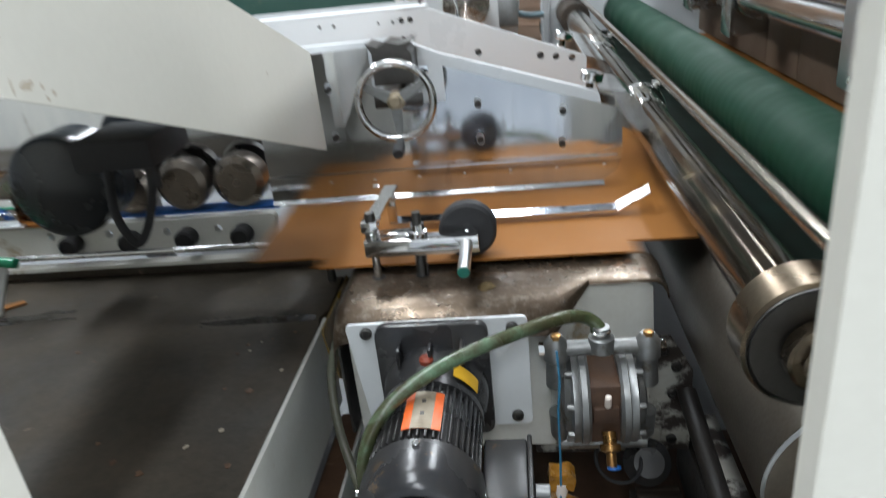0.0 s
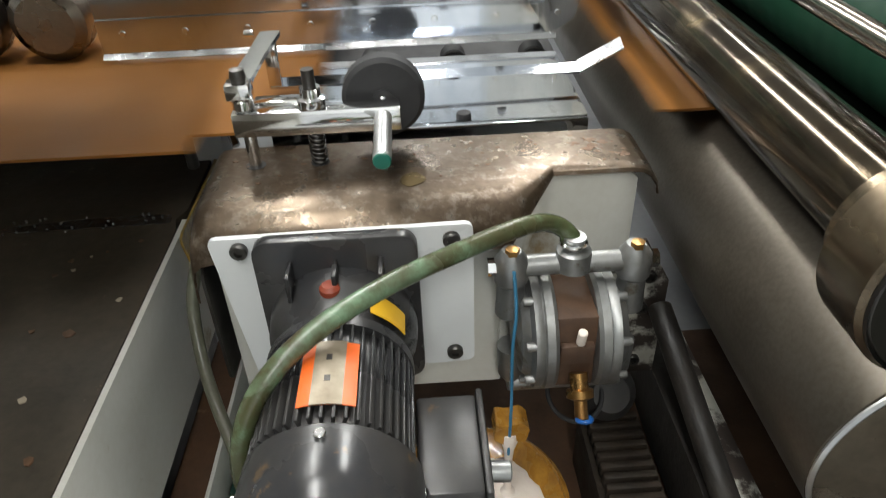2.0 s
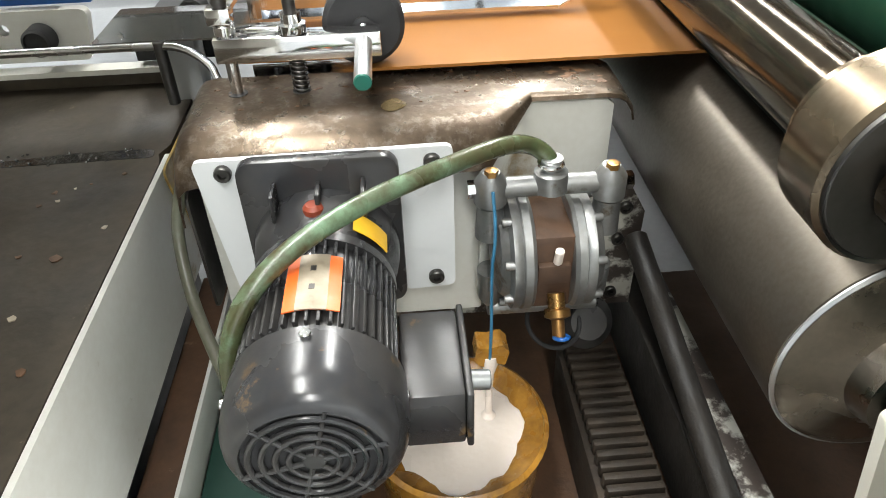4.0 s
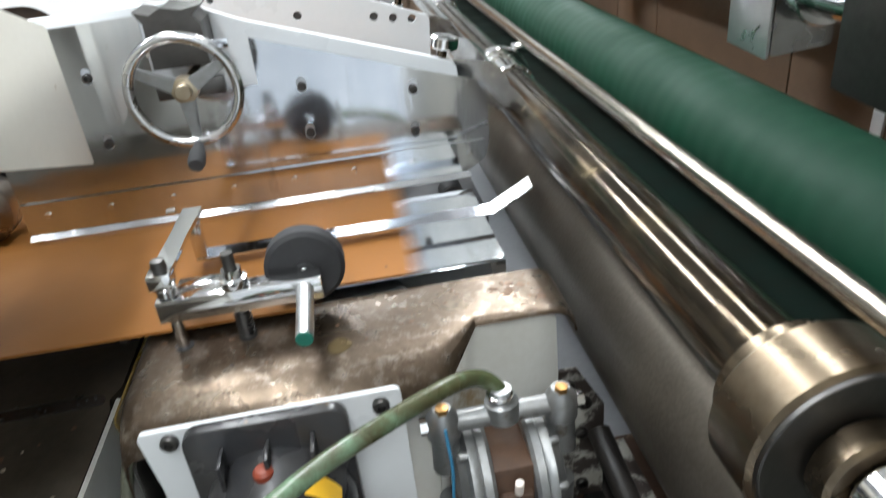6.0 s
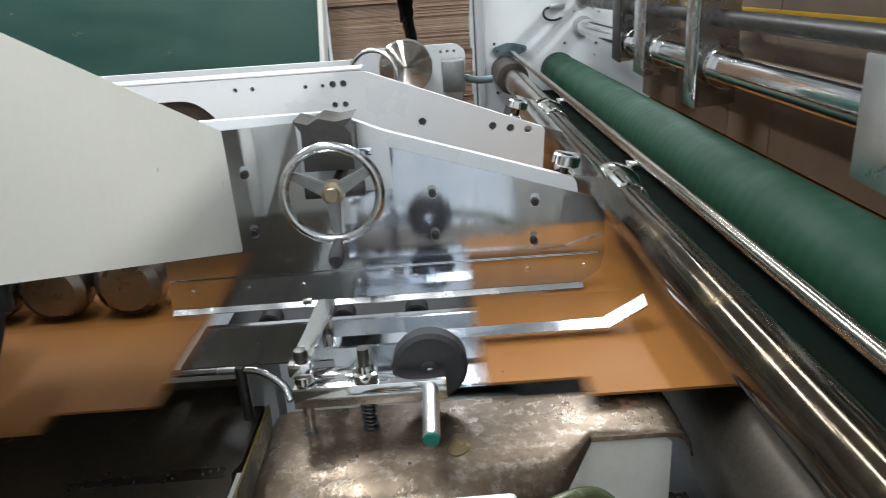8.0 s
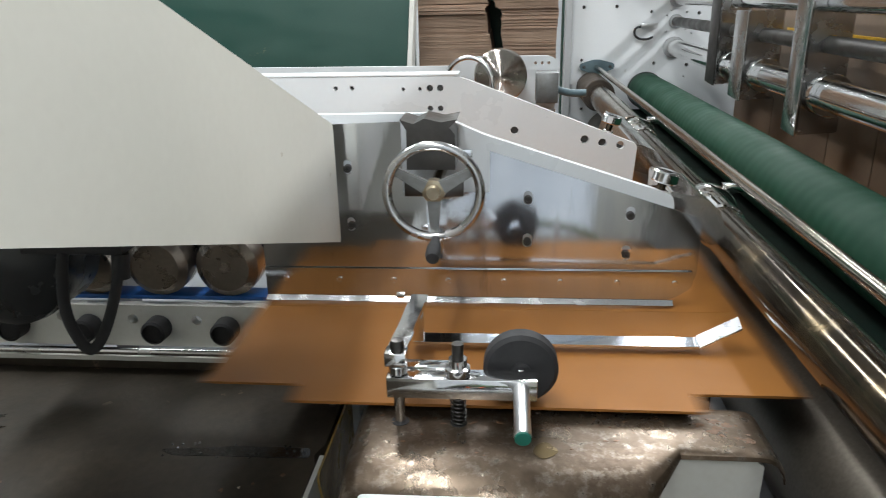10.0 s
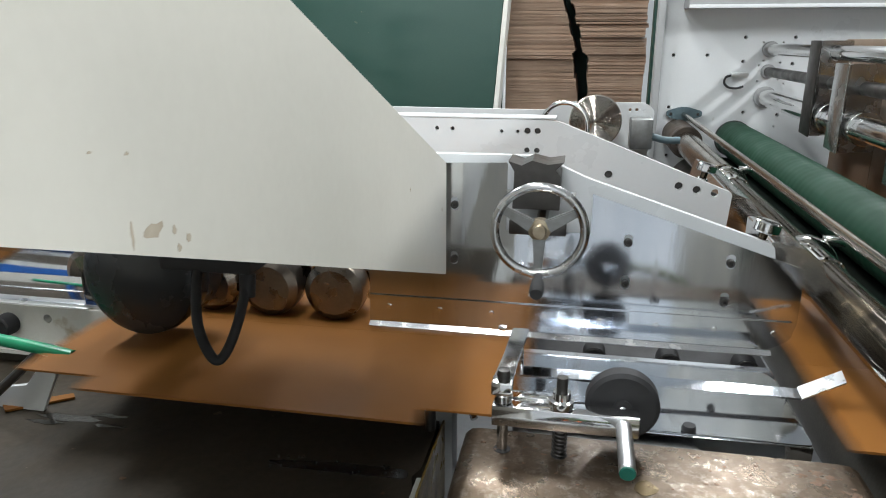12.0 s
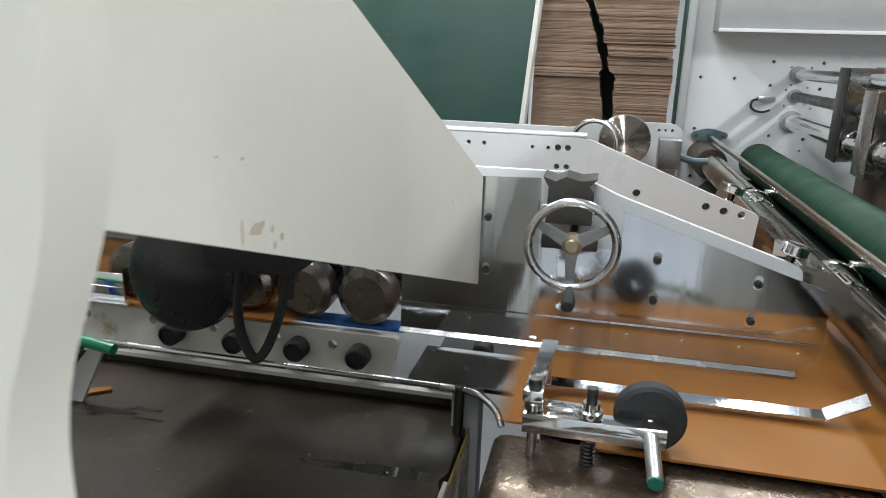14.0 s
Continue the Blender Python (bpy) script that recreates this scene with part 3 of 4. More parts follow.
# ---- white rails behind the plate ----
rail = thing("clamp_rail", "white painted sloping rail clamped on the shaft", "rail")
part("web", prism(rounded([(-0.32, 1.0), (0.45, 1.0), (0.478, 1.06), (0.472, 1.112), (0.105, 1.232), (0.01, 1.274), (-0.32, 1.272)], 0.012), 0.046, 0.066, "y"), WHITE, rail)
part("clamp_ring", lathe([(0.0465, 0), (0.062, 0), (0.064, 0.003), (0.064, 0.03), (0.062, 0.033), (0.0465, 0.033)], (AX, 0.265, AZ), (AX, 5, AZ), 48), CHROME, rail, "chrome split clamp ring")
part("clamp_ear", box(AX + 0.03, AX + 0.075, 0.268, 0.295, AZ + 0.046, AZ + 0.066, 0.003), CHROME, rail)
part("clamp_arm", prism(rounded([(0.47, 1.05), (0.565, 1.0), (0.58, 1.045), (0.57, 1.075), (0.54, 1.1), (0.47, 1.115)], 0.008), 0.0665, 0.285, "y"), CHROME, rail)


def clamp_knob(parent, m):
    head = part("clamp_knob", lathe([(0, 0.03), (0.024, 0.03), (0.027, 0.033), (0.027, 0.05), (0.024, 0.053), (0.012, 0.052), (0.012, 0.047), (0, 0.047)], (0, 0, 0), (0, 0, 1), 36), CHROME, parent, "knurled chrome clamping knob")
    part("stud", cyl((0, 0, -0.02), (0, 0, 0.031), 0.009), WORN_CHROME, head)
    part("collar", cyl((0, 0, 0.0), (0, 0, 0.012), 0.015), CHROME, head)
    head.matrix_local = m


clamp_knob(rail, pose(0.447, 0.068, 1.105, 0, 14, 0))

hole_rail = thing("hole_rail", "white painted frame plate with a row of round holes", "rail")
part("web", prism(rounded([(-1.3, 1.238), (-0.43, 1.238), (-0.37, 1.18), (-0.37, 1.1), (0.05, 1.1), (0.49, 0.955), (0.5, 1.1), (0.02, 1.285), (-1.3, 1.285)], [0, 0.05, 0.03, 0, 0.03, 0.01, 0.01, 0.03, 0]), 0.606, 0.622, "y",
                  holes=[(0.17, 1.139, 0.011), (0.359, 1.114, 0.011), (0.407, 1.105, 0.011), (0.455, 1.098, 0.011), (-0.058, 1.254, 0.009), (-0.03, 1.254, 0.009), (-0.058, 1.2, 0.008), (-0.03, 1.2, 0.008), (-0.085, 1.252, 0.005), (-0.13, 1.252, 0.005), (-0.27, 1.256, 0.006), (-0.315, 1.256, 0.006)]), WHITE, hole_rail)
part("top_flange", box(-1.3, 0.02, 0.606, 0.68, 1.286, 1.292, 0.002), WHITE, hole_rail)
part("clamp_ring", lathe([(0.0465, 0), (0.062, 0), (0.064, 0.003), (0.064, 0.03), (0.062, 0.033), (0.0465, 0.033)], (AX, 1.18, AZ), (AX, 5, AZ), 48), CHROME, hole_rail, "chrome split clamp ring")
part("clamp_ear", box(AX + 0.03, AX + 0.075, 1.183, 1.21, AZ + 0.046, AZ + 0.066, 0.003), CHROME, hole_rail)
part("clamp_arm", prism(rounded([(0.47, 1.03), (0.565, 1.0), (0.58, 1.045), (0.56, 1.075), (0.49, 1.1)], 0.008), 0.641, 1.2, "y"), CHROME, hole_rail)
clamp_knob(hole_rail, pose(0.424, 0.65, 1.12, 0, 14, 0))
part("backing", prism([(-1.28, 1.246), (-0.42, 1.246), (-0.35, 1.18), (-0.35, 1.12), (0.05, 1.12), (0.47, 0.98), (0.47, 1.09), (0.01, 1.27), (-1.28, 1.27)], 0.6235, 0.63, "y"), DARK_STEEL, hole_rail)
part("lower_web", prism([(-1.3, 0.86), (0.46, 0.86), (0.485, 0.98), (0.05, 1.12), (-0.34, 1.12), (-0.34, 1.25), (-1.3, 1.25)], 0.6305, 0.64, "y"), GRIME, hole_rail)

# ---- far rail with dial and second wheel ----
far_rail = thing("far_rail", "white far guide rail with a turned steel dial", "rail")
part("web", prism(rounded([(-1.3, 1.1), (0.29, 1.1), (0.31, 1.29), (0.28, 1.312), (0.0, 1.312), (-0.02, 1.285), (-1.3, 1.29)], 0.02), 0.9, 0.912, "y", holes=[(0.235, 1.29, 0.005), (0.255, 1.29, 0.005), (0.275, 1.29, 0.005)]), WHITE, far_rail)
grooves = [(0, 0.012)] + [(0.002 + k * 0.001, 0.0 + (0.002 + k * 0.001) * 0.18 + (0.0006 if k % 2 else 0.0)) for k in range(74)] + [(0.078, 0.017), (0.078, 0.05), (0, 0.05)]
part("dial", lathe(grooves, (0.13, 0.8, 1.262), (0.13, 2, 1.262), 48), TURNED, far_rail, "turned steel disc")
part("wheel_rim", torus((0.04, 0.76, 1.25), (0.3, 1, 0), 0.07, 0.007), CHROME, far_rail)
part("gear_box", box(0.235, 0.3, 0.82, 0.9, 1.18, 1.27, 0.004), CAST, far_rail)
part("leg", box(-1.29, -1.2, 0.913, 0.99, 0.0, 1.29, 0.004), GREY_PAINT, far_rail)
part("lever", tube([(0.3, 0.86, 1.215), (0.34, 0.86, 1.205), (0.385, 0.86, 1.205)], 0.011), BLUE_STEEL, far_rail)

# ---- steel bed under the sheets ----
bed = thing("sheet_bed", "bright steel sheet bed under the running blanks", "bed")
part("bed_plate", prism(rounded([(-0.27, -0.2), (-0.27, -0.035), (0.47, -0.035), (0.47, -0.31), (0.02, -0.31), (0.0, -0.2)], 0.006), 0.886, 0.889, "z"), STEEL, bed)
part("apron", box(0.0, 0.47, -0.314, -0.311, 0.8, 0.886, 0.001), STEEL, bed)
# Rail coloured black so that the slot under the lip looks shaded.
part("bed_rail", box(-0.27, 0.5, -0.033, 0.55, 0.79, 0.835, 0.003), BLACK, bed)
for k in range(5):
    x = -0.156 + k * 0.148
    roller = part("bed_roller", cyl((x, -0.012, 0.868), (x, 0.03, 0.868), 0.0235), BLACK, bed, "small black bed roller")
    part("bearing_rim", torus((x, -0.0125, 0.868), (0, 1, 0), 0.0205, 0.0018, 32, 6), DARK_STEEL, roller)
for x, y in ((0.285, -0.3), (0.05, -0.3)):
    part("knob", lathe([(0, 0), (0.011, 0), (0.012, 0.004), (0.01, 0.01), (0, 0.011)], (x, y, 0.889), (x, y, 5), 20), BLACK, bed, "black plastic knob")

# ---- left conveyor ----
conv = thing("lower_conveyor", "white lower conveyor rail with black roller caps", "conveyor")
part("rail", prism(rounded([(-2.4, 0.79), (-0.36, 0.79), (-0.34, 0.885), (-2.4, 0.885)], [0, 0.01, 0.02, 0]), -0.01, 0.012, "y", holes=[(-1.146, 0.855, 0.011), (-0.962, 0.858, 0.011), (-0.8, 0.856, 0.011), (-0.64, 0.853, 0.011), (-0.5, 0.852, 0.011), (-1.33, 0.855, 0.011)]), DIRTY_WHITE, conv)
for x in (-0.432, -0.581, -0.735, -0.9, -1.25):
    part("roller_cap", lathe([(0, 0), (0.025, 0), (0.027, 0.004), (0.026, 0.036), (0.021, 0.04), (0.02, 0.034), (0, 0.034)], (x, -0.01, 0.838), (x, -1, 0.838), 28), BLACK, conv)
part("ledge", prism([(-2.4, -0.045), (-0.2, -0.045), (-0.2, -0.012), (-2.4, -0.012)], 0.772, 0.782, "z"), DIRTY_WHITE, conv)
part("belt", box(-2.4, -0.34, 0.02, 0.07, 0.886, 0.896, 0.002), BLUE, conv, "blue transport belt")
for x in (-0.425, -0.575, -0.72, -0.87, -1.02):
    pulley = thing("press_roller", "polished steel press roller disc", "roller", "press rollers")
    part("disc", lathe([(0, 0), (0.05, 0), (0.066, 0.012), (0.068, 0.02), (0.068, 0.06), (0, 0.06)], (x, -0.005, 0.969), (x, 1, 0.969), 48), DISC, pulley)
    part("axle", cyl((x, 0.05, 0.969), (x, 0.2, 0.969), 0.015), DARK_STEEL, pulley)
back_plate = solo("press_beam", box(-1.7, -0.35, 0.08, 0.12, 0.93, 1.26, 0.004), STEEL, "polished beam carrying the press rollers", "beam")
strip2 = thing("hold_down_strip", "bright folded hold-down strip under the cover", "strip")
part("strip", box(-2.2, -1.02, -0.03, -0.026, 0.905, 0.975, 0.001), STEEL, strip2)
part("lip", box(-2.2, -1.0, -0.05, -0.03, 0.9035, 0.907, 0.001), STRIP, strip2)

drive = thing("drive_motor", "dark drive motor hanging under the cover arm", "motor")
part("case", lathe([(0, 0), (0.1, 0), (0.118, 0.012), (0.122, 0.03), (0.12, 0.05), (0.12, 0.125), (0, 0.125)], (-0.755, -0.21, 1.047), (-0.755, 1, 1.047), 44), DRIVE, drive)
part("terminal", box(-0.635, -0.46, -0.3, -0.12, 1.105, 1.17, 0.006), BLACK, drive)
cable = thing("cable_loop", "thick black cable hanging in a loop", "cable")
part("cable", tube([(-0.57, -0.27, 1.13), (-0.56, -0.31, 1.085), (-0.544, -0.345, 1.03), (-0.525, -0.355, 0.985), (-0.507, -0.355, 0.967), (-0.493, -0.34, 0.985), (-0.484, -0.31, 1.03), (-0.481, -0.275, 1.09), (-0.48, -0.27, 1.12)], 0.009), BLACK, cable)
part("gland", cyl((-0.4815, -0.28, 1.058), (-0.4805, -0.272, 1.1), 0.0145), BLACK, cable)

rod = thing("guard_rod", "bent bright guard rod along the conveyor", "rod")
part("rod", tube([(-2.2, -0.2, 0.88), (-1.2, -0.2, 0.88), (-0.4, -0.2, 0.88), (-0.19, -0.2, 0.88), (-0.13, -0.205, 0.876), (-0.09, -0.22, 0.855), (-0.075, -0.24, 0.835)], 0.0068), SATIN, rod)
part("stud", cyl((-0.165, -0.2, 0.78), (-0.165, -0.2, 0.888), 0.01), DARK_STEEL, rod)

# ---- dark table on the left ----
table = thing("glue_table", "black glue-crusted table board on a white steel channel", "table")
part("board", prism(rounded([(-2.5, -0.012), (-0.168, -0.012), (-0.168, -0.27), (-0.18, -0.3), (-0.172, -0.33), (-0.172, -1.15), (-2.5, -1.15)], 0.004), 0.715, 0.74, "z"), TABLE, table)
part("upstand", box(-2.49, -0.17, -0.0215, -0.0125, 0.7405, 0.7715, 0.001), TABLE, table)
part("channel_wall", prism([(-1.18, 0.74), (-0.3, 0.74), (-0.3, 0.52), (-1.18, 0.52)], -0.17, -0.162, "x"), DIRTY_WHITE, table, "white painted channel side")
part("glue_crust", prism(rounded([(-0.36, 0.742), (-0.06, 0.742), (-0.06, 0.56), (-0.3, 0.57), (-0.31, 0.64), (-0.335, 0.66)], 0.02), -0.161, -0.157, "x"), YELLOW_GLUE, table, "dried yellow glue crust")
part("post", box(-0.2, -0.14, -0.1, -0.04, 0.1, 0.86, 0.004), GREY_PAINT, table)
part("stand", box(-2.4, -0.25, -1.1, -0.1, 0.1, 0.7, 0.01), DARK_STEEL, table)

for k, (x, y, w, h) in enumerate(((-0.93, -0.235, 0.075, 0.012), (-0.85, -0.215, 0.05, 0.008), (-0.97, -0.26, 0.045, 0.007), (-0.82, -0.25, 0.04, 0.006))):
    random.seed(70 + k)
    pts = [(x + w * random.uniform(0.7, 1.1) * math.cos(a), y + h * random.uniform(0.35, 1.5) * math.sin(a)) for a in (i * 2 * math.pi / 19 for i in range(19))]
    part("wet_patch", prism(pts, 0.7404, 0.7412, "z"), WET, table, "wet glossy glue streak")
part("wet_patch", prism(rounded([(-0.46, -0.3), (-0.32, -0.283), (-0.19, -0.282), (-0.185, -0.31), (-0.3, -0.312), (-0.43, -0.315)], 0.012), 0.7395, 0.7412, "z"), WET, table, "wet glossy glue seam")
random.seed(21)
for k in range(46):
    x, y = -0.2 - random.random() ** 1.3 * 1.1, -0.34 - random.random() * 0.55
    r = random.uniform(0.002, 0.007)
    pts = [(x + r * random.uniform(0.5, 1.4) * math.cos(a), y + r * random.uniform(0.5, 1.6) * math.sin(a)) for a in (i * 2 * math.pi / 7 for i in range(7))]
    part("glue_fleck", prism(pts, 0.7403, 0.7415, "z"), random.choice((SCUFF, RUST, RUST_FILM, RUST_FILM)), table)
for k in range(26):
    x, y = -0.19 - random.random() * 0.26, -0.298 + random.uniform(-0.022, 0.02)
    part("glue_bead", lathe([(0, 0), (0.0026, 0), (0.002, 0.002), (0, 0.0026)], (x, y, 0.7411), (x, y, 5), 8), WET, table)
scrap = solo("board_scrap", prism(rounded([(-1.1, -0.225), (-0.985, -0.15), (-0.97, -0.165), (-1.075, -0.245)], 0.004), 0.742, 0.747, "z"), KRAFT, "torn strip of brown board lying on the table", "scrap")
lever = thing("green_lever", "green plastic handled lever on a white stand", "lever")
part("handle", tube([(-1.25, -0.25, 0.935), (-1.0, -0.25, 0.908), (-0.885, -0.25, 0.892)], 0.0125), GREEN, lever, "green plastic grip")
part("bracket", box(-1.14, -1.12, -0.27, -0.23, 0.742, 0.915, 0.003), BLUE, lever, "blue bracket")
part("strut", tube([(-0.955, -0.25, 0.9), (-1.02, -0.26, 0.84), (-1.13, -0.27, 0.745)], 0.01, 10, False), DARK_STEEL, lever)
part("foot", prism([(-1.2, 0.742), (-1.0, 0.742), (-0.93, 0.88), (-0.95, 0.895), (-1.03, 0.8), (-1.2, 0.77)], -0.225, -0.215, "y"), WHITE, lever, "white gusset plate")

# ---- glue unit ----
unit = thing("glue_unit", "steel hooded glue unit with white and grey plates", "machine unit")
REAR = -0.345
bm = bmesh.new()
rows = []
for x, drop in ((-0.08, 0.06), (-0.0785, 0.03), (-0.074, 0.012), (-0.064, 0.003), (-0.05, 0), (0.1, 0), (0.325, 0), (0.392, 0), (0.495, 0), (0.512, 0.002), (0.525, 0.009), (0.534, 0.022), (0.537, 0.036)):
    if x <= 0.325:
        profile = ((REAR, 0.882), (-0.44, 0.882), (-0.485, 0.881), (-0.512, 0.875), (-0.532, 0.863), (-0.544, 0.846), (-0.548, 0.824))
    else:
        profile = ((REAR, 0.882), (-0.4, 0.882), (-0.42, 0.882), (-0.44, 0.8815), (-0.45, 0.881), (-0.457, 0.879), (-0.46, 0.874))
    rows.append([bm.verts.new((x, y, z - drop)) for y, z in profile])
for p, q in zip(rows, rows[1:]):
    for k in range(6):
        bm.faces.new((p[k], p[k + 1], q[k + 1], q[k]))
bmesh.ops.recalc_face_normals(bm, faces=bm.faces)
bmesh.ops.solidify(bm, geom=bm.faces[:], thickness=0.003)
part("hood", bm, HOOD, unit, "glue-stained steel hood")
part("core", box(-0.06, 0.32, -0.51, -0.35, 0.55, 0.845, 0.004), DIRTY_WHITE, unit)
part("hood_side", prism(rounded([(-0.53, 0.8), (-0.31, 0.8), (-0.31, 0.6), (-0.53, 0.6)], 0.02), -0.076, -0.072, "x"), DARK_STEEL, unit)
bm = bmesh.new()
face = [(0.322, -0.542, 0.848), (0.386, -0.455, 0.872), (0.492, -0.453, 0.874), (0.508, -0.453, 0.86), (0.516, -0.43, 0.74), (0.5, -0.47, 0.6), (0.31, -0.535, 0.6)]
ring = [[bm.verts.new((x, y + d, z)) for x, y, z in face] for d in (0.0, 0.012)]
for k in range(7):
    bm.faces.new((ring[0][k], ring[0][(k + 1) % 7], ring[1][(k + 1) % 7], ring[1][k]))
bm.faces.new(ring[0]), bm.faces.new(ring[1])
part("grey_plate", bm, DIRTY_WHITE, unit, "pale grey guard plate")
part("grey_skirt", prism([(0.28, 0.44), (0.6, 0.44), (0.6, 0.64), (0.555, 0.72), (0.28, 0.72)], -0.403, -0.395, "y"), STAINED, unit)
for x, z in ((0.567, 0.651), (0.561, 0.587), (0.562, 0.471), (0.54, 0.69)):
    bolt(unit, x, -0.403, z, 0.011, 0.008, DARK_STEEL)
part("mount_plate", prism(rounded([(-0.048, 0.864), (0.277, 0.868), (0.277, 0.64), (0.2, 0.636), (0.185, 0.7), (0.03, 0.7), (0.005, 0.625), (-0.022, 0.62)], [0.012, 0.012, 0.012, 0.02, 0.03, 0.03, 0.012, 0.012]), -0.553, -0.545, "y"), WHITE, unit, "white motor mounting plate")
for x, z in ((-0.01, 0.848), (0.25, 0.66), (-0.01, 0.64), (0.25, 0.848)):
    bolt(unit, x, -0.553, z, 0.011, 0.009, DARK_STEEL)

part("glue_stain", prism(rounded([(0.187, -0.468), (0.2, -0.482), (0.214, -0.476), (0.226, -0.462), (0.208, -0.44), (0.193, -0.45)], 0.008), 0.8821, 0.8824, "z"), STAIN_GLUE, unit, "dried yellow-brown glue stain")
random.seed(33)
for k in range(64):
    x, y, r = random.uniform(0.25, 0.5), random.uniform(-0.44, -0.355), random.uniform(0.001, 0.0035)
    if k > 34:
        x, y = random.uniform(-0.05, 0.31), random.uniform(-0.48, -0.355)
    if k < 12:
        x, y, r = random.gauss(0.462, 0.02), random.gauss(-0.4, 0.016), random.uniform(0.003, 0.008)
        x, y = min(x, 0.493), max(min(y, -0.36), -0.435)
    pts = [(x + r * random.uniform(0.3, 1.7) * math.cos(t), y + r * random.uniform(0.3, 1.3) * math.sin(t)) for t in (i * 2 * math.pi / 15 for i in range(15))]
    part("rust_spot", prism(pts, 0.8821, 0.8823 + 0.00001 * k, "z"), RUST_FILM, unit)

# ---- gear motor ----
MX, MZ = 0.108, 0.735
motor = thing("gear_motor", "charcoal gear motor with ribbed body and fan cover", "motor")
part("flange", prism(rounded([(MX - 0.1, MZ - 0.1), (MX + 0.1, MZ - 0.1), (MX + 0.1, MZ + 0.136), (MX - 0.1, MZ + 0.136)], 0.025), -0.575, -0.556, "y", bevel=0.003), MOTOR, motor)
part("gear_case", lathe([(0.095, 0), (0.092, 0.03), (0.08, 0.05), (0.078, 0.075), (0.088, 0.08), (0.088, 0.095), (0, 0.095)], (MX, -0.575, MZ), (MX, -2, MZ), 48), MOTOR, motor)
part("ribbed_body", lathe([(0, 0), (0.078, 0), (0.078, 0.15), (0, 0.15)], (MX, -0.66, MZ), (MX, -2, MZ), 48), MOTOR, motor)
fin_mesh = finish("fin", box(-0.002, 0.002, -0.068, 0.068, -0.006, 0.006, 0.001), MOTOR)
for k in range(44):
    fin = new("fin", fin_mesh)
    fin.parent = motor
    fin.matrix_local = Matrix.Translation((MX, -0.735, MZ)) @ Matrix.Rotation(2 * math.pi * k / 44, 4, "Y") @ Matrix.Translation((0, 0, 0.081))
part("fan_cover", lathe([(0.088, 0), (0.092, 0.004), (0.094, 0.045), (0.0935, 0.06), (0.0915, 0.072), (0.087, 0.083), (0.081, 0.0905), (0.074, 0.0945), (0.071, 0.0945), (0.0705, 0.088), (0, 0.088)], (MX + 0.003, -0.81, MZ), (MX + 0.012, -2, MZ - 0.02), 56), MOTOR, motor)
part("fan_hub", cyl((MX + 0.004, -0.899, MZ - 0.002), (MX + 0.004, -0.906, MZ - 0.002), 0.012), MOTOR, motor)
for r in (0.024, 0.037, 0.05, 0.063):
    part("grille_ring", torus((MX + 0.004, -0.904, MZ - 0.002), (0, 1, 0), r, 0.0034, 48, 8), MOTOR, motor)
for k in range(6):
    a = radians(60 * k + 15)
    part("grille_bar", tube([(MX + 0.004 + 0.01 * math.cos(a), -0.904, MZ - 0.002 + 0.01 * math.sin(a)), (MX + 0.004 + 0.074 * math.cos(a), -0.904, MZ - 0.002 + 0.074 * math.sin(a))], 0.003, 8, False), MOTOR, motor)
terminal = part("terminal_box", box(MX + 0.088, MX + 0.158, -0.825, -0.69, MZ - 0.1, MZ - 0.016, 0.005), MOTOR, motor)
part("box_lid", box(MX + 0.158, MX + 0.166, -0.83, -0.685, MZ - 0.1, MZ - 0.012, 0.003), MOTOR, terminal)
part("cable_gland", cyl((MX + 0.166, -0.775, MZ - 0.05), (MX + 0.19, -0.775, MZ - 0.052), 0.012), CAST, terminal)
# Closed black disc: the darkness behind the grille is painted on.
part("fan_shade_disc", cyl((MX + 0.004, -0.8981, MZ - 0.002), (MX + 0.004, -0.8995, MZ - 0.002), 0.0705, 0.0003, 48), BLACK, motor, "black disc standing in for the shade behind the grille")
for a in (2, 92, 182, 272):
    s_, c_ = math.sin(radians(a)), math.cos(radians(a))
    part("cover_screw", cyl((MX + 0.092 * s_, -0.83, MZ + 0.092 * c_), (MX + 0.0975 * s_, -0.83, MZ + 0.0975 * c_), 0.006, 0.001, 16), CHROME, motor)
for k in (-1, 0, 1):
    part("casting_rib", box(MX + k * 0.055 - 0.003, MX + k * 0.055 + 0.003, -0.61, -0.57, MZ + 0.07, MZ + 0.108, 0.002), MOTOR, motor)


def curved_label(parent, name, a0, a1, y0, y1, r, mat, label=""):
    bm = bmesh.new()
    rows = []
    for k in range(9):
        a = radians(a0 + (a1 - a0) * k / 8)
        rows.append([bm.verts.new((MX + q * math.sin(a), y, MZ + q * math.cos(a))) for q, y in ((r, y0), (r, y1), (r - 0.0015, y1), (r - 0.0015, y0))])
    for p, q in zip(rows, rows[1:]):
        for k in range(4):
            bm.faces.new((p[k], p[(k + 1) % 4], q[(k + 1) % 4], q[k]))
    bm.faces.new(rows[0]), bm.faces.new(rows[-1])
    return part(name, bm, mat, parent, label)


curved_label(motor, "rating_plate", -17, 22, -0.788, -0.7, 0.0885, ORANGE, "orange and grey rating plate")
curved_label(motor, "plate_field", -8, 13, -0.7885, -0.6995, 0.0893, PLATE, "worn grey plate field")
curved_label(motor, "plate_mark", 0, 4, -0.758, -0.75, 0.0897, DARK_STEEL)
curved_label(motor, "plate_mark", 0, 4, -0.728, -0.72, 0.0897, DARK_STEEL)
curved_label(motor, "warning_label", 28, 62, -0.645, -0.61, 0.0905, YELLOW, "yellow warning sticker")
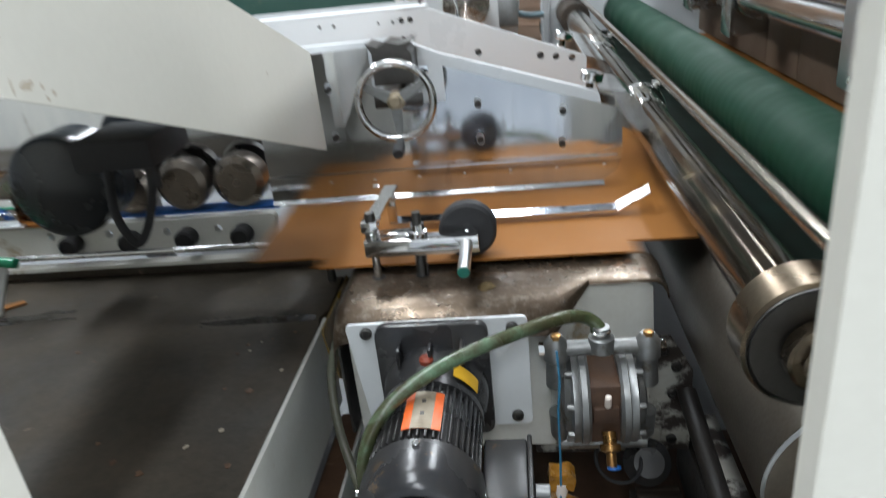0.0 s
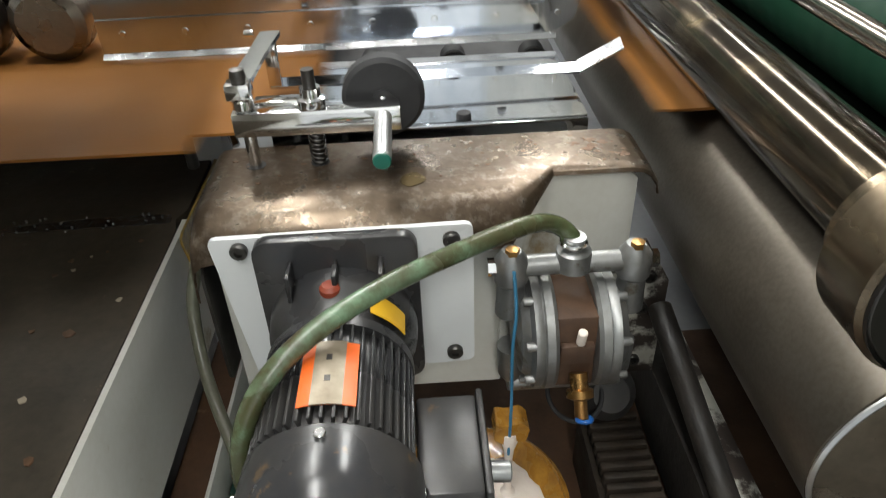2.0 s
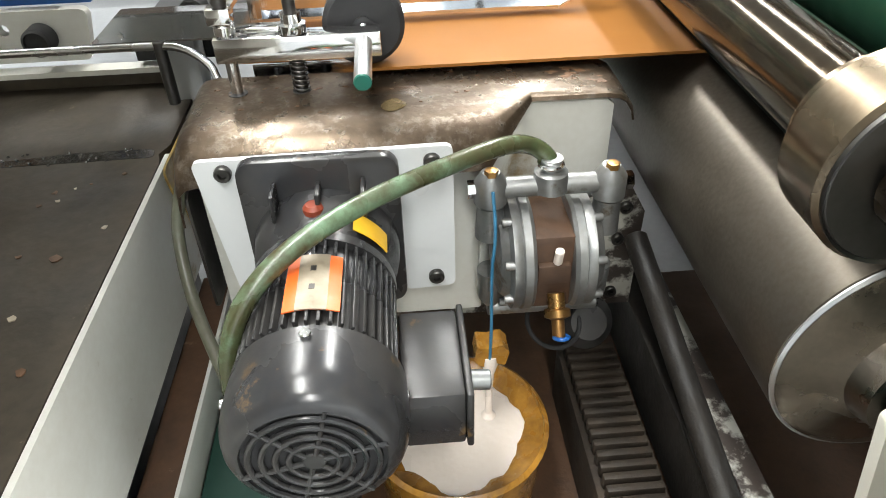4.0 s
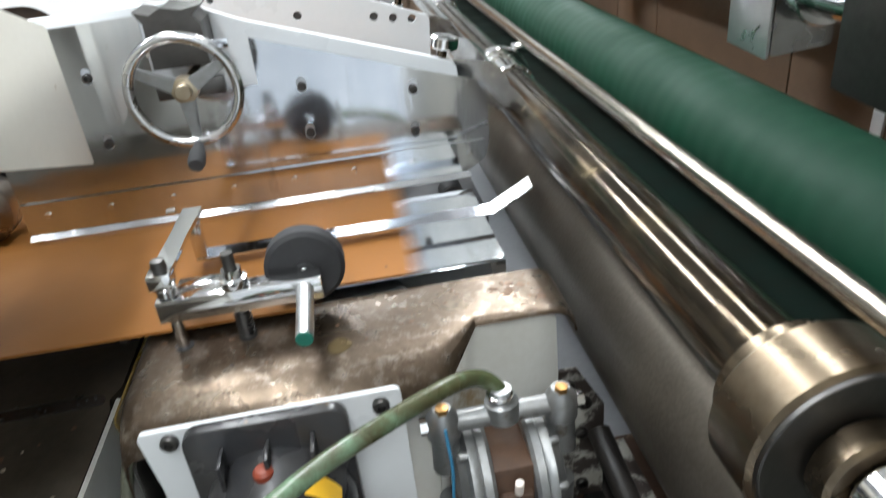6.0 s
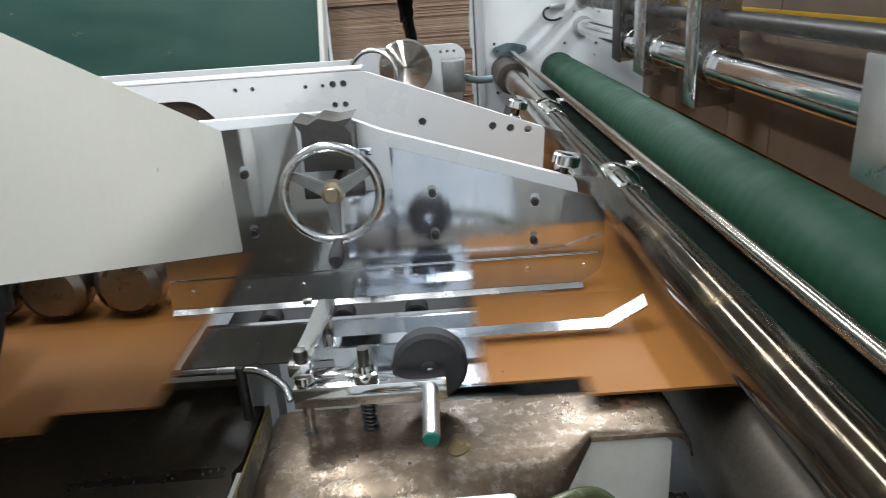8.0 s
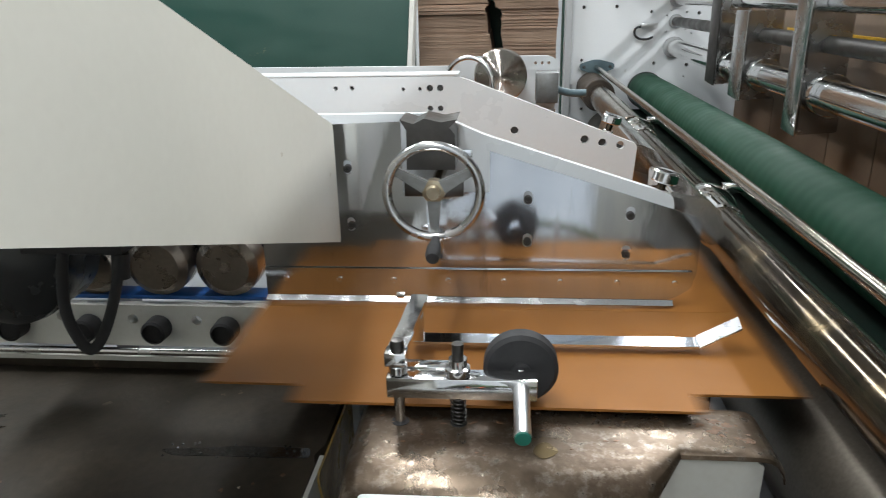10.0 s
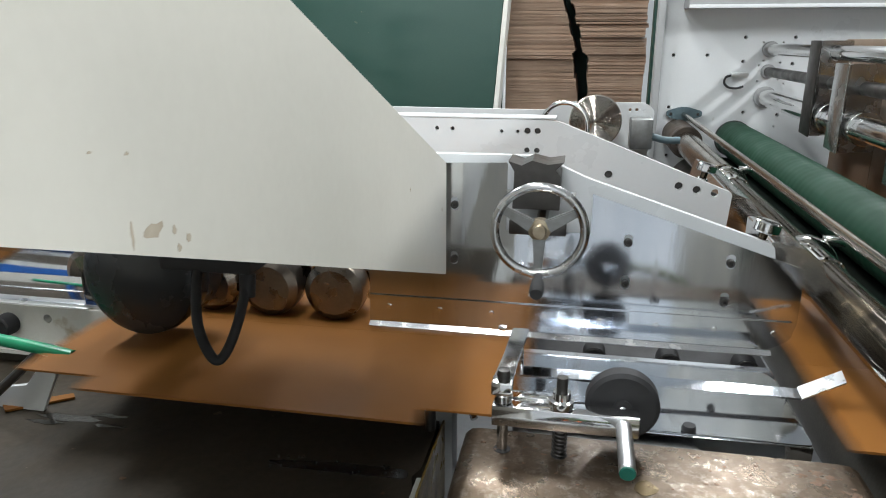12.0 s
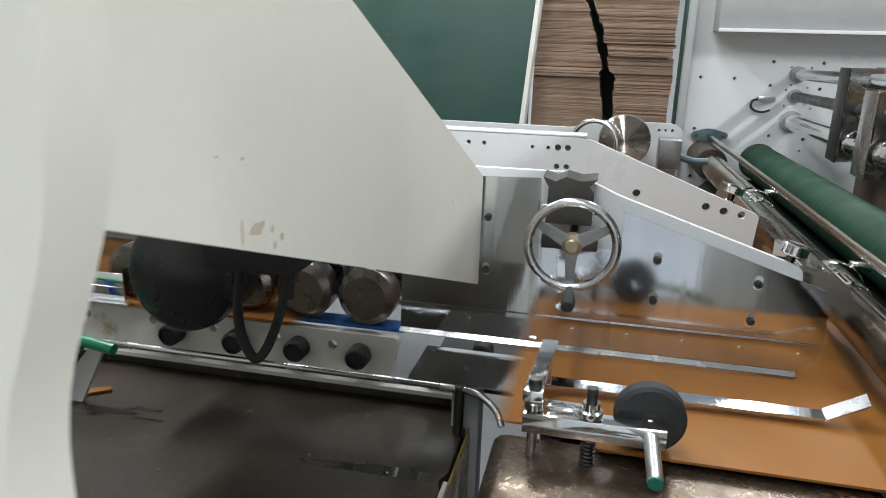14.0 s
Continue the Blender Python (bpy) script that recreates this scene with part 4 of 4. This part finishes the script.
part("red_cap", lathe([(0, 0), (0.014, 0), (0.013, 0.008), (0.009, 0.012), (0, 0.013)], (MX - 0.006, -0.606, MZ + 0.0815), (MX - 0.006, -0.606, 2), 20), RED, motor, "red filler cap")

# ---- diaphragm pump ----
PX, PY, PZ = 0.402, -0.56, 0.7
pump = thing("diaphragm_pump", "cast aluminium diaphragm pump with glue residue", "pump")
for sgn in (-1, 1):
    part("chamber", lathe([(0, 0.025), (0.078, 0.025), (0.082, 0.03), (0.082, 0.04), (0.078, 0.042), (0.08, 0.046), (0.08, 0.054), (0.066, 0.058), (0.058, 0.068), (0.03, 0.075), (0, 0.076)], (PX, PY, PZ), (PX + sgn, PY, PZ), 40), CAST, pump)
    for k in range(8):
        a = 2 * math.pi * (k + 0.5) / 8
        bolt(pump, PX + sgn * 0.054, PY + 0.074 * math.cos(a), PZ + 0.074 * math.sin(a), 0.006, 0.012, CAST, "bolt", pose(0, 0, 0, 0, 0, 90 * sgn), False)
    part("valve_tower", lathe([(0, 0), (0.02, 0), (0.018, 0.05), (0.022, 0.055), (0.022, 0.085), (0.012, 0.1), (0, 0.1)], (PX + sgn * 0.078, PY, PZ + 0.03), (PX + sgn * 0.078, PY, 5), 24), CAST, pump)
    part("lower_tower", lathe([(0, 0), (0.02, 0), (0.018, 0.05), (0, 0.08)], (PX + sgn * 0.075, PY, PZ - 0.03), (PX + sgn * 0.075, PY, -5), 24), CAST, pump)
    part("side_bolt", lathe([(0, 0), (0.012, 0), (0.012, 0.01), (0, 0.01)], (PX + sgn * 0.098, PY, PZ + 0.105), (PX + sgn * 2, PY, PZ + 0.105), 6), CHROME, pump)
    part("top_nut", lathe([(0, 0), (0.009, 0), (0.009, 0.008), (0, 0.01)], (PX + sgn * 0.078, PY - 0.006, PZ + 0.128), (PX + sgn * 0.078, PY - 0.006, 5), 6), BRASS, pump)
part("top_manifold", cyl((PX - 0.08, PY, PZ + 0.105), (PX + 0.08, PY, PZ + 0.105), 0.014), CAST, pump)
part("inlet", lathe([(0, 0), (0.024, 0), (0.022, 0.025), (0.014, 0.03), (0.014, 0.045), (0, 0.045)], (PX, PY, PZ + 0.1), (PX, PY, 5), 24), CAST, pump)
part("bottom_manifold", cyl((PX - 0.08, PY, PZ - 0.1), (PX + 0.08, PY, PZ - 0.1), 0.014), CAST, pump)
part("centre_block", box(PX - 0.03, PX + 0.03, PY - 0.055, PY + 0.05, PZ - 0.06, PZ + 0.06, 0.006), RUST, pump, "brown air valve block")
part("valve_cap", box(PX - 0.022, PX + 0.022, PY - 0.065, PY - 0.05, PZ - 0.01, PZ + 0.02, 0.003), RUST, pump)
part("pilot_stud", cyl((PX + 0.003, PY - 0.063, PZ + 0.025), (PX + 0.003, PY - 0.07, PZ + 0.05), 0.006), GLUE, pump, "white plastic stud")
part("air_cock", lathe([(0, 0), (0.012, 0), (0.012, 0.02), (0.018, 0.022), (0.018, 0.032), (0.009, 0.036), (0.009, 0.06), (0, 0.06)], (PX + 0.005, PY - 0.06, PZ - 0.03), (PX + 0.01, PY - 0.5, PZ - 0.6), 16), BRASS, pump, "brass air cock")
part("blue_ring", torus((PX + 0.008, PY - 0.1, PZ - 0.075), (0, 0.5, 1), 0.0095, 0.003, 20, 8), BLUE, pump)
part("cord", tube([(0.324, -0.585, 0.815), (0.326, -0.6, 0.76), (0.322, -0.605, 0.7), (0.322, -0.61, 0.6), (0.32, -0.61, 0.5)], 0.0022, 6), CORD, pump, "blue tie cord")

hose = thing("glue_hose", "stained translucent green hose arching over the motor", "hose")
part("hose", tube([(0.402, -0.56, 0.81), (0.4, -0.555, 0.838), (0.377, -0.55, 0.858), (0.335, -0.572, 0.872), (0.255, -0.615, 0.871), (0.171, -0.658, 0.861), (0.092, -0.71, 0.843), (0.042, -0.752, 0.812), (0.017, -0.778, 0.762), (0.01, -0.782, 0.69), (0.018, -0.765, 0.61), (0.03, -0.64, 0.52)], 0.0118, 14), HOSE, hose)
part("clamp", torus((0.4, -0.562, 0.838), (0, 0, 1), 0.015, 0.003, 20, 8), CHROME, hose)
hose2 = thing("return_hose", "dark dirty hose beside the glue unit", "hose")
part("hose", tube([(-0.085, -0.5, 0.8), (-0.1, -0.52, 0.74), (-0.085, -0.58, 0.67), (-0.04, -0.67, 0.62), (0.004, -0.742, 0.59)], 0.0085, 12), DARK_HOSE, hose2)

# ---- glue bucket and what lies under the unit ----
bucket = thing("glue_bucket", "glue bucket with white glue and amber crusted rim", "bucket")
part("wall", lathe([(0.118, 0), (0.135, 0.22), (0.14, 0.225), (0.133, 0.23), (0.112, 0.008), (0, 0.006), (0, 0)], (0.27, -0.63, 0.2), (0.27, -0.63, 5), 44), AMBER, bucket)
part("glue", lathe([(0, 0.006), (0.06, 0.005), (0.1, 0.004), (0.124, 0.0), (0, 0)], (0.265, -0.635, 0.395), (0.265, -0.635, 5), 40), GLUE, bucket, "white liquid glue")
random.seed(9)
bm = bmesh.new()
wobble = [random.uniform(-0.012, 0.012) for _ in range(60)]
inner = [0.103 + 0.18 * (wobble[k] + wobble[k - 1]) + 0.006 * math.sin(k * 0.31416) + 0.004 * math.sin(k * 0.7330 + 1) for k in range(60)]
rings = []
for lift, spread in ((0.0, 0.0), (0.006, 0.25), (0.011, 0.6), (0.022, 1.0)):
    rings.append([bm.verts.new((0.27 + (q + (0.134 - q) * spread) * math.cos(k * math.pi / 30), -0.63 + (q + (0.134 - q) * spread) * math.sin(k * math.pi / 30), 0.3985 + lift + random.uniform(0, 0.004))) for k, q in enumerate(inner)])
for p, q in zip(rings, rings[1:]):
    for k in range(60):
        bm.faces.new((p[k], p[(k + 1) % 60], q[(k + 1) % 60], q[k]))
part("glue_crust", bm, AMBER, bucket, "amber crust of dried glue")
part("stream", lathe([(0.012, 0), (0.006, 0.008), (0.005, 0.06), (0.008, 0.1), (0.014, 0.125), (0.013, 0.14), (0, 0.141)], (0.322, -0.6, 0.4), (0.322, -0.6, 5), 14), GLUE, bucket, "poured stream of glue")
part("spout", prism(rounded([(0.298, 0.535), (0.312, 0.522), (0.33, 0.53), (0.344, 0.524), (0.35, 0.552), (0.338, 0.566), (0.318, 0.56), (0.302, 0.564)], 0.004), -0.61, -0.575, "y"), AMBER, bucket, "amber crusted spout")
pan = thing("drip_pan", "rust-brown drip pan under the glue unit", "pan")
part("tray", box(-0.15, 1.2, -1.18, -0.05, 0.16, 0.2, 0.004), RUST, pan)
part("rim", box(-0.15, 1.2, -1.19, -1.181, 0.16, 0.24, 0.002), RUST, pan)
sill = thing("cross_channel", "rust-stained steel channel along the table foot", "channel")
part("web", box(-0.17, -0.118, -1.15, -0.3, 0.38, 0.48, 0.004), RUST, sill)
part("edge", box(-0.1175, -0.111, -1.15, -0.3, 0.4, 0.483, 0.001), DIRTY_WHITE, sill)
green_base = solo("base_plate", box(-0.109, 0.1, -1.1, -0.3, 0.2, 0.41, 0.003), BOARD, "dark green base plate splashed with glue", "plate")
chain = thing("cable_chain", "black plastic cable chain on the rusty bed", "cable chain")
for k in range(33):
    y = -0.42 - k * 0.021
    part("link", box(0.487, 0.578, y - 0.0145, y, 0.33, 0.358, 0.004), GRIME, chain)
part("tray", box(0.478, 0.588, -1.12, -0.4, 0.2, 0.329, 0.003), GRIME, chain)
side_rail = thing("bed_rail", "rust and paint flaked steel rail beside the roller", "rail")
part("web", box(0.6, 0.64, -1.15, -0.3, 0.3, 0.44, 0.004), TAR, side_rail)
part("top", box(0.64, 0.68, -1.15, -0.3, 0.42, 0.45, 0.003), STAINED, side_rail)
part("bar", cyl((0.585, -0.42, 0.6), (0.62, -1.0, 0.4), 0.019), TAR, side_rail)
gauge = thing("air_regulator", "dark round air regulator with cable loops", "regulator")
part("body", lathe([(0, 0), (0.045, 0), (0.048, 0.02), (0.03, 0.05), (0, 0.05)], (0.5, -0.46, 0.46), (0.5, -0.9, 0.8), 24), MOTOR, gauge)
part("loop", torus((0.44, -0.5, 0.5), (0.2, -0.6, 1), 0.045, 0.004, 32, 8), BLACK, gauge)

# ---- press wheel on its bar ----
press = thing("press_wheel_unit", "polished press bar with spring stud and rubber wheel", "press unit")
part("bar", box(-0.024, 0.195, -0.415, -0.383, 0.931, 0.964, 0.0015), CHROME, press)
part("clamp_foot", box(0.0, 0.07, -0.383, -0.36, 0.94, 0.966, 0.0015), CHROME, press)
part("pin", cyl((0.172, -0.41, 0.95), (0.172, -0.522, 0.944), 0.0115), STRIP, press)
part("pin_tip", cyl((0.172, -0.5225, 0.944), (0.172, -0.526, 0.9438), 0.0112), TEAL, press, "green plastic tip")
part("stud", tube([(0.08, -0.4, 0.85), (0.08, -0.4, 1.015)], 0.0085, 16, False), DARK_STEEL, press, "threaded stud")
# The hood is not cut; flat black discs give the holes their shade.
for x in (-0.008, 0.08):
    part("hole_shade_disc", cyl((x, -0.4, 0.8822), (x, -0.4, 0.8828), 0.0135 if x < 0 else 0.0128, 0.0001, 24), BLACK, press, "black disc on the hood painted as the shaded hole round the pin")
for k in range(7):
    part("spring_coil", torus((0.08, -0.4, 0.887 + k * 0.0066), (0.1, 0, 1), 0.0108, 0.0014, 24, 6), DARK_STEEL, press)
part("nut", lathe([(0, 0), (0.018, 0), (0.0185, 0.002), (0.0185, 0.012), (0.0135, 0.014), (0.0135, 0.026), (0, 0.026)], (0.08, -0.4, 0.965), (0.08, -0.4, 5), 24), CHROME, press, "knurled chrome nut")
part("guide_pin", cyl((-0.008, -0.4, 0.85), (-0.008, -0.4, 0.985), 0.0085), CHROME, press)
part("pin_collar", cyl((-0.008, -0.4, 0.966), (-0.008, -0.4, 0.98), 0.014), CHROME, press)
part("pin_head", lathe([(0, 0), (0.009, 0), (0.011, 0.006), (0.009, 0.016), (0, 0.018)], (-0.008, -0.4, 1.003), (-0.008, -0.4, 5), 20), DARK_STEEL, press)
part("arm", prism(rounded([(-0.026, -0.412), (0.004, -0.412), (0.008, -0.3), (0.016, -0.195), (-0.014, -0.195), (-0.018, -0.3)], 0.004), 0.994, 1.001, "z"), CHROME, press)
part("arm_clamp", box(-0.026, 0.006, -0.414, -0.386, 0.981, 1.003, 0.003), CHROME, press)
bolt(press, -0.026, -0.19, 0.997, 0.006, 0.014, CHROME, "bolt", pose(0, 0, 0, 0, 0, -90))
part("wheel", lathe([(0, 0), (0.014, 0), (0.014, 0.003), (0.05, 0.003), (0.0562, 0.008), (0.0562, 0.03), (0.05, 0.035), (0, 0.035)], (0.172, -0.375, 0.957), (0.172, 1, 0.957), 48), BLACK, press, "black rubber wheel")
part("axle", cyl((0.172, -0.385, 0.957), (0.172, -0.33, 0.957), 0.008), CHROME, press)

guide_strip = thing("guide_strip", "bright flat guide strip with upturned end", "strip")
bm = bmesh.new()
ring = []
for x, y, z in ((-0.01, -0.2, 0.916), (0.482, -0.19, 0.912)):
    ring.append([bm.verts.new((x, y + a, z + b)) for a, b in ((-0.013, -0.001), (0.013, 0.004), (0.013, 0.008), (-0.013, 0.003))])
for p, q in zip(ring, ring[1:]):
    for k in range(4):
        bm.faces.new((p[k], p[(k + 1) % 4], q[(k + 1) % 4], q[k]))
bm.faces.new(ring[0]), bm.faces.new(ring[-1])
part("strip", bm, STEEL, guide_strip)
bm = bmesh.new()
ring = []
for x, y, z in ((0.478, -0.19, 0.913), (0.55, -0.172, 0.942)):
    ring.append([bm.verts.new((x, y + a, z + b)) for a, b in ((-0.014, -0.002), (0.014, 0.007), (0.014, 0.01), (-0.014, 0.001))])
for k in range(4):
    bm.faces.new((ring[0][k], ring[0][(k + 1) % 4], ring[1][(k + 1) % 4], ring[1][k]))
bm.faces.new(ring[0]), bm.faces.new(ring[1])
part("tab", bm, STRIP, guide_strip, "bright upturned tab")
part("strip_post", box(-0.012, 0.008, -0.212, -0.2, 0.914, 0.994, 0.002), CHROME, guide_strip)

# ---- stacks and boards behind ----
pile = thing("blank_pile", "high brown pile of board blanks in the feed hopper", "pile")
for y0, y1 in ((-0.28, 0.04), (0.044, 0.67), (0.674, 0.96), (0.964, 1.45), (1.454, 1.9)):
    part("panel_column", box(1.145, 2.05, y0, y1, 0.957, 1.5, 0.003), HOPPER_BROWN, pile)
part("paper_tag", box(1.1385, 1.1444, -0.24, -0.213, 0.958, 1.02, 0.0005), WHITE, pile, "white paper tag")
part("tape", box(1.139, 1.1445, 0.2, 1.4, 1.345, 1.357, 0.001), YELLOW, pile, "yellow edge tape")
stand = solo("hopper_table", box(1.14, 2.2, -0.6, 2.2, 0.0, 0.88, 0.005), GREY_PAINT, "grey steel hopper table under the pile", "table")

# Out-of-view hood with supports, added to block lamp light on the right side.
feeder = thing("feeder_hood", "unseen grey hood added over the feed hopper to shade it", "hood")
part("shell", box(0.85, 2.4, -1.19, 1.0, 1.84, 1.95, 0.01), GREY_PAINT, feeder)
for y in (-1.12, 0.7):
    part("support", box(2.25, 2.35, y - 0.04, y + 0.04, 0.0, 1.84, 0.004), GREY_PAINT, feeder)

random.seed(11)
GAP = ((0.0, 0.09), (1.15, 0.09), (1.38, 0.07), (1.42, 0.055), (1.5, 0.035), (1.7, -0.02), (1.86, -0.085), (2.7, -0.1))
for col in (0, 1):
    stack = thing("board_stack", "tall stack of flat brown carton blanks", "stack", "carton stacks", kind="stuff")
    bm = bmesh.new()
    z, shift, count = 0.15, 0.0, 0
    while z < 2.6:
        h = random.choice((0.006, 0.006, 0.007, 0.008))
        count -= 1
        if count < 0:
            shift, count = random.uniform(-0.02, 0.02), random.randint(3, 16)
            h += random.choice((0.0, 0.0, 0.004))
        gap = next(g0 + (g1 - g0) * (z - z0) / (z1 - z0) for (z0, g0), (z1, g1) in zip(GAP, GAP[1:]) if z <= z1)
        wide = 0.03 if z < 1.42 else 0.016
        side = -1 if col == 0 else 1
        edge = gap + side * (wide + abs(shift)) + random.uniform(-0.003, 0.003)
        outer = (-0.42 if col == 0 else 0.46) + shift * 0.5
        bmesh.ops.create_cube(bm, size=1, matrix=Matrix.Translation(((edge + outer) / 2, 3.7 + shift + random.uniform(-0.006, 0.006), z)) @ Matrix.Diagonal((abs(outer - edge), 0.8, h * 0.86, 1)))
        z += h
    part("sheets", bm, KRAFT_PILE, stack, smooth=False)
    centre = -0.18 if col == 0 else 0.33
    part("pallet", box(centre - 0.2, centre + 0.2, 3.28, 4.12, 0.0, 0.146, 0.004), RUST, stack)
board = thing("green_board", "large dark green board leaning behind the machine", "board")
bm = box(-2.6, -0.5, -0.02, 0.02, 0, 2.4, 0.004)
part("sheet", bm, BOARD, board)
part("edge_trim", box(-0.498, -0.47, -0.03, 0.13, 0, 2.4, 0.004), DIRTY_WHITE, board)
board.matrix_world = pose(0, 2.75, 0.0, -4, 0, 0) @ pose(0, 0, 0, 0, 4, 0)
solo("batten", box(-0.385, -0.368, 2.94, 2.97, 0, 1.5, 0.003), WHITE, "thin white batten standing beside the board stack", "batten")
solo("back_board", box(-0.6, 0.5, 4.2, 4.25, 0, 2.8, 0.005), BOARD, "dark green board standing behind the stacks", "board")
column = solo("column", box(0.47, 0.56, 3.0, 3.1, 0, 2.8, 0.006), BOARD, "dark steel column beside the stacks", "column")

# ---- running blanks ----
LENGTH, SPEED, PERIOD, FIRST = 0.945, 1.76, 0.831, 0.004
NOTCH = 0.05
FOLD_Y = -0.03
THICK = 0.0045


def flat(name, x0, x1, y0, y1, lower=0.0):
    return finish(name, prism(rounded([(x0, y0), (x1, y0), (x1, y1), (x0, y1)], 0.003, 3), -THICK, -lower, "z"), KRAFT)


panel_mesh = flat("panel", 0.158, 0.785, FOLD_Y, 1.9)
front_mesh = flat("front_flap", 0, 0.1575, FOLD_Y, 1.85, 0.0002)
rear_mesh = flat("rear_flap", 0.7855, LENGTH, FOLD_Y, 1.85, 0.0002)
side_mesh = flat("side_panel", 0.158, 0.785, -0.35, -0.0005)
side_front_mesh = flat("flap", 0, 0.1575, -0.3, -0.0005, 0.0002)
side_rear_mesh = flat("flap", 0.7855, LENGTH, -0.3, -0.0005, 0.0002)


def travel(k, t):
    """Where the front edge of blank k lies at t, and how far it lies above the bed."""
    tau = t - FIRST - PERIOD * k
    begin, finish_at = (-0.3 - 0.87) / SPEED, (-0.3 + 2.6) / SPEED
    lift = 0.0024 * (k + 2)
    if tau < begin - 0.3:
        return 1.134, lift
    if tau < begin:
        s = tau - begin
        u = (tau - begin + 0.3) / 0.3
        return 0.87 - SPEED * s - SPEED / 0.6 * s * s, lift * (1 - u)
    if tau < finish_at:
        return -0.3 - SPEED * tau, 0.0
    s = min(tau - finish_at, 0.4)
    return -2.6 - SPEED * s + SPEED / 0.8 * s * s, 0.004 * (k + 2) * (s / 0.4)


blanks = []
for k in range(-1, 18):
    ob = new("board_blank")
    for pname, pmesh in (("panel", panel_mesh), ("front_flap", front_mesh), ("rear_flap", rear_mesh)):
        new(pname, pmesh).parent = ob
    side = new("side_panel", side_mesh)
    side.parent = ob
    for pmesh in (side_front_mesh, side_rear_mesh):
        new("flap", pmesh).parent = side
    tagged(ob, "brown kraft corrugated board blank running through", "board blank", "running blanks")
    blanks.append((k, ob, side))


def motions():
    for k, ob, side in blanks:
        times = sorted({0.0, 14.0} | {round(i * 0.1, 1) for i in range(141) if -1.25 < i * 0.1 - FIRST - PERIOD * k < 1.8})
        rows = []
        for t in times:
            x, lift = travel(k, t)
            rows.append((t, pose(x, 0, 0.9 + lift)))
        walk(ob, rows)
        fold = FIRST + PERIOD * k + 0.585
        turns = [(0.0, 0), (0.033, 60), (0.066, 120), (0.1, 177)]
        rows = [(fold + dt, pose(0, FOLD_Y, -0.002 * a / 177, a, 0, 0)) for dt, a in turns if 0.0 < fold + dt < 14.0]
        before, after = pose(0, FOLD_Y, 0), pose(0, FOLD_Y, -0.002, 177, 0, 0)
        rows = [(0.0, before if fold > -0.03 else after)] + rows + [(14.0, after if fold + 0.1 < 14.0 else (rows[-1][1] if rows else before))]
        walk(side, rows)


motions()
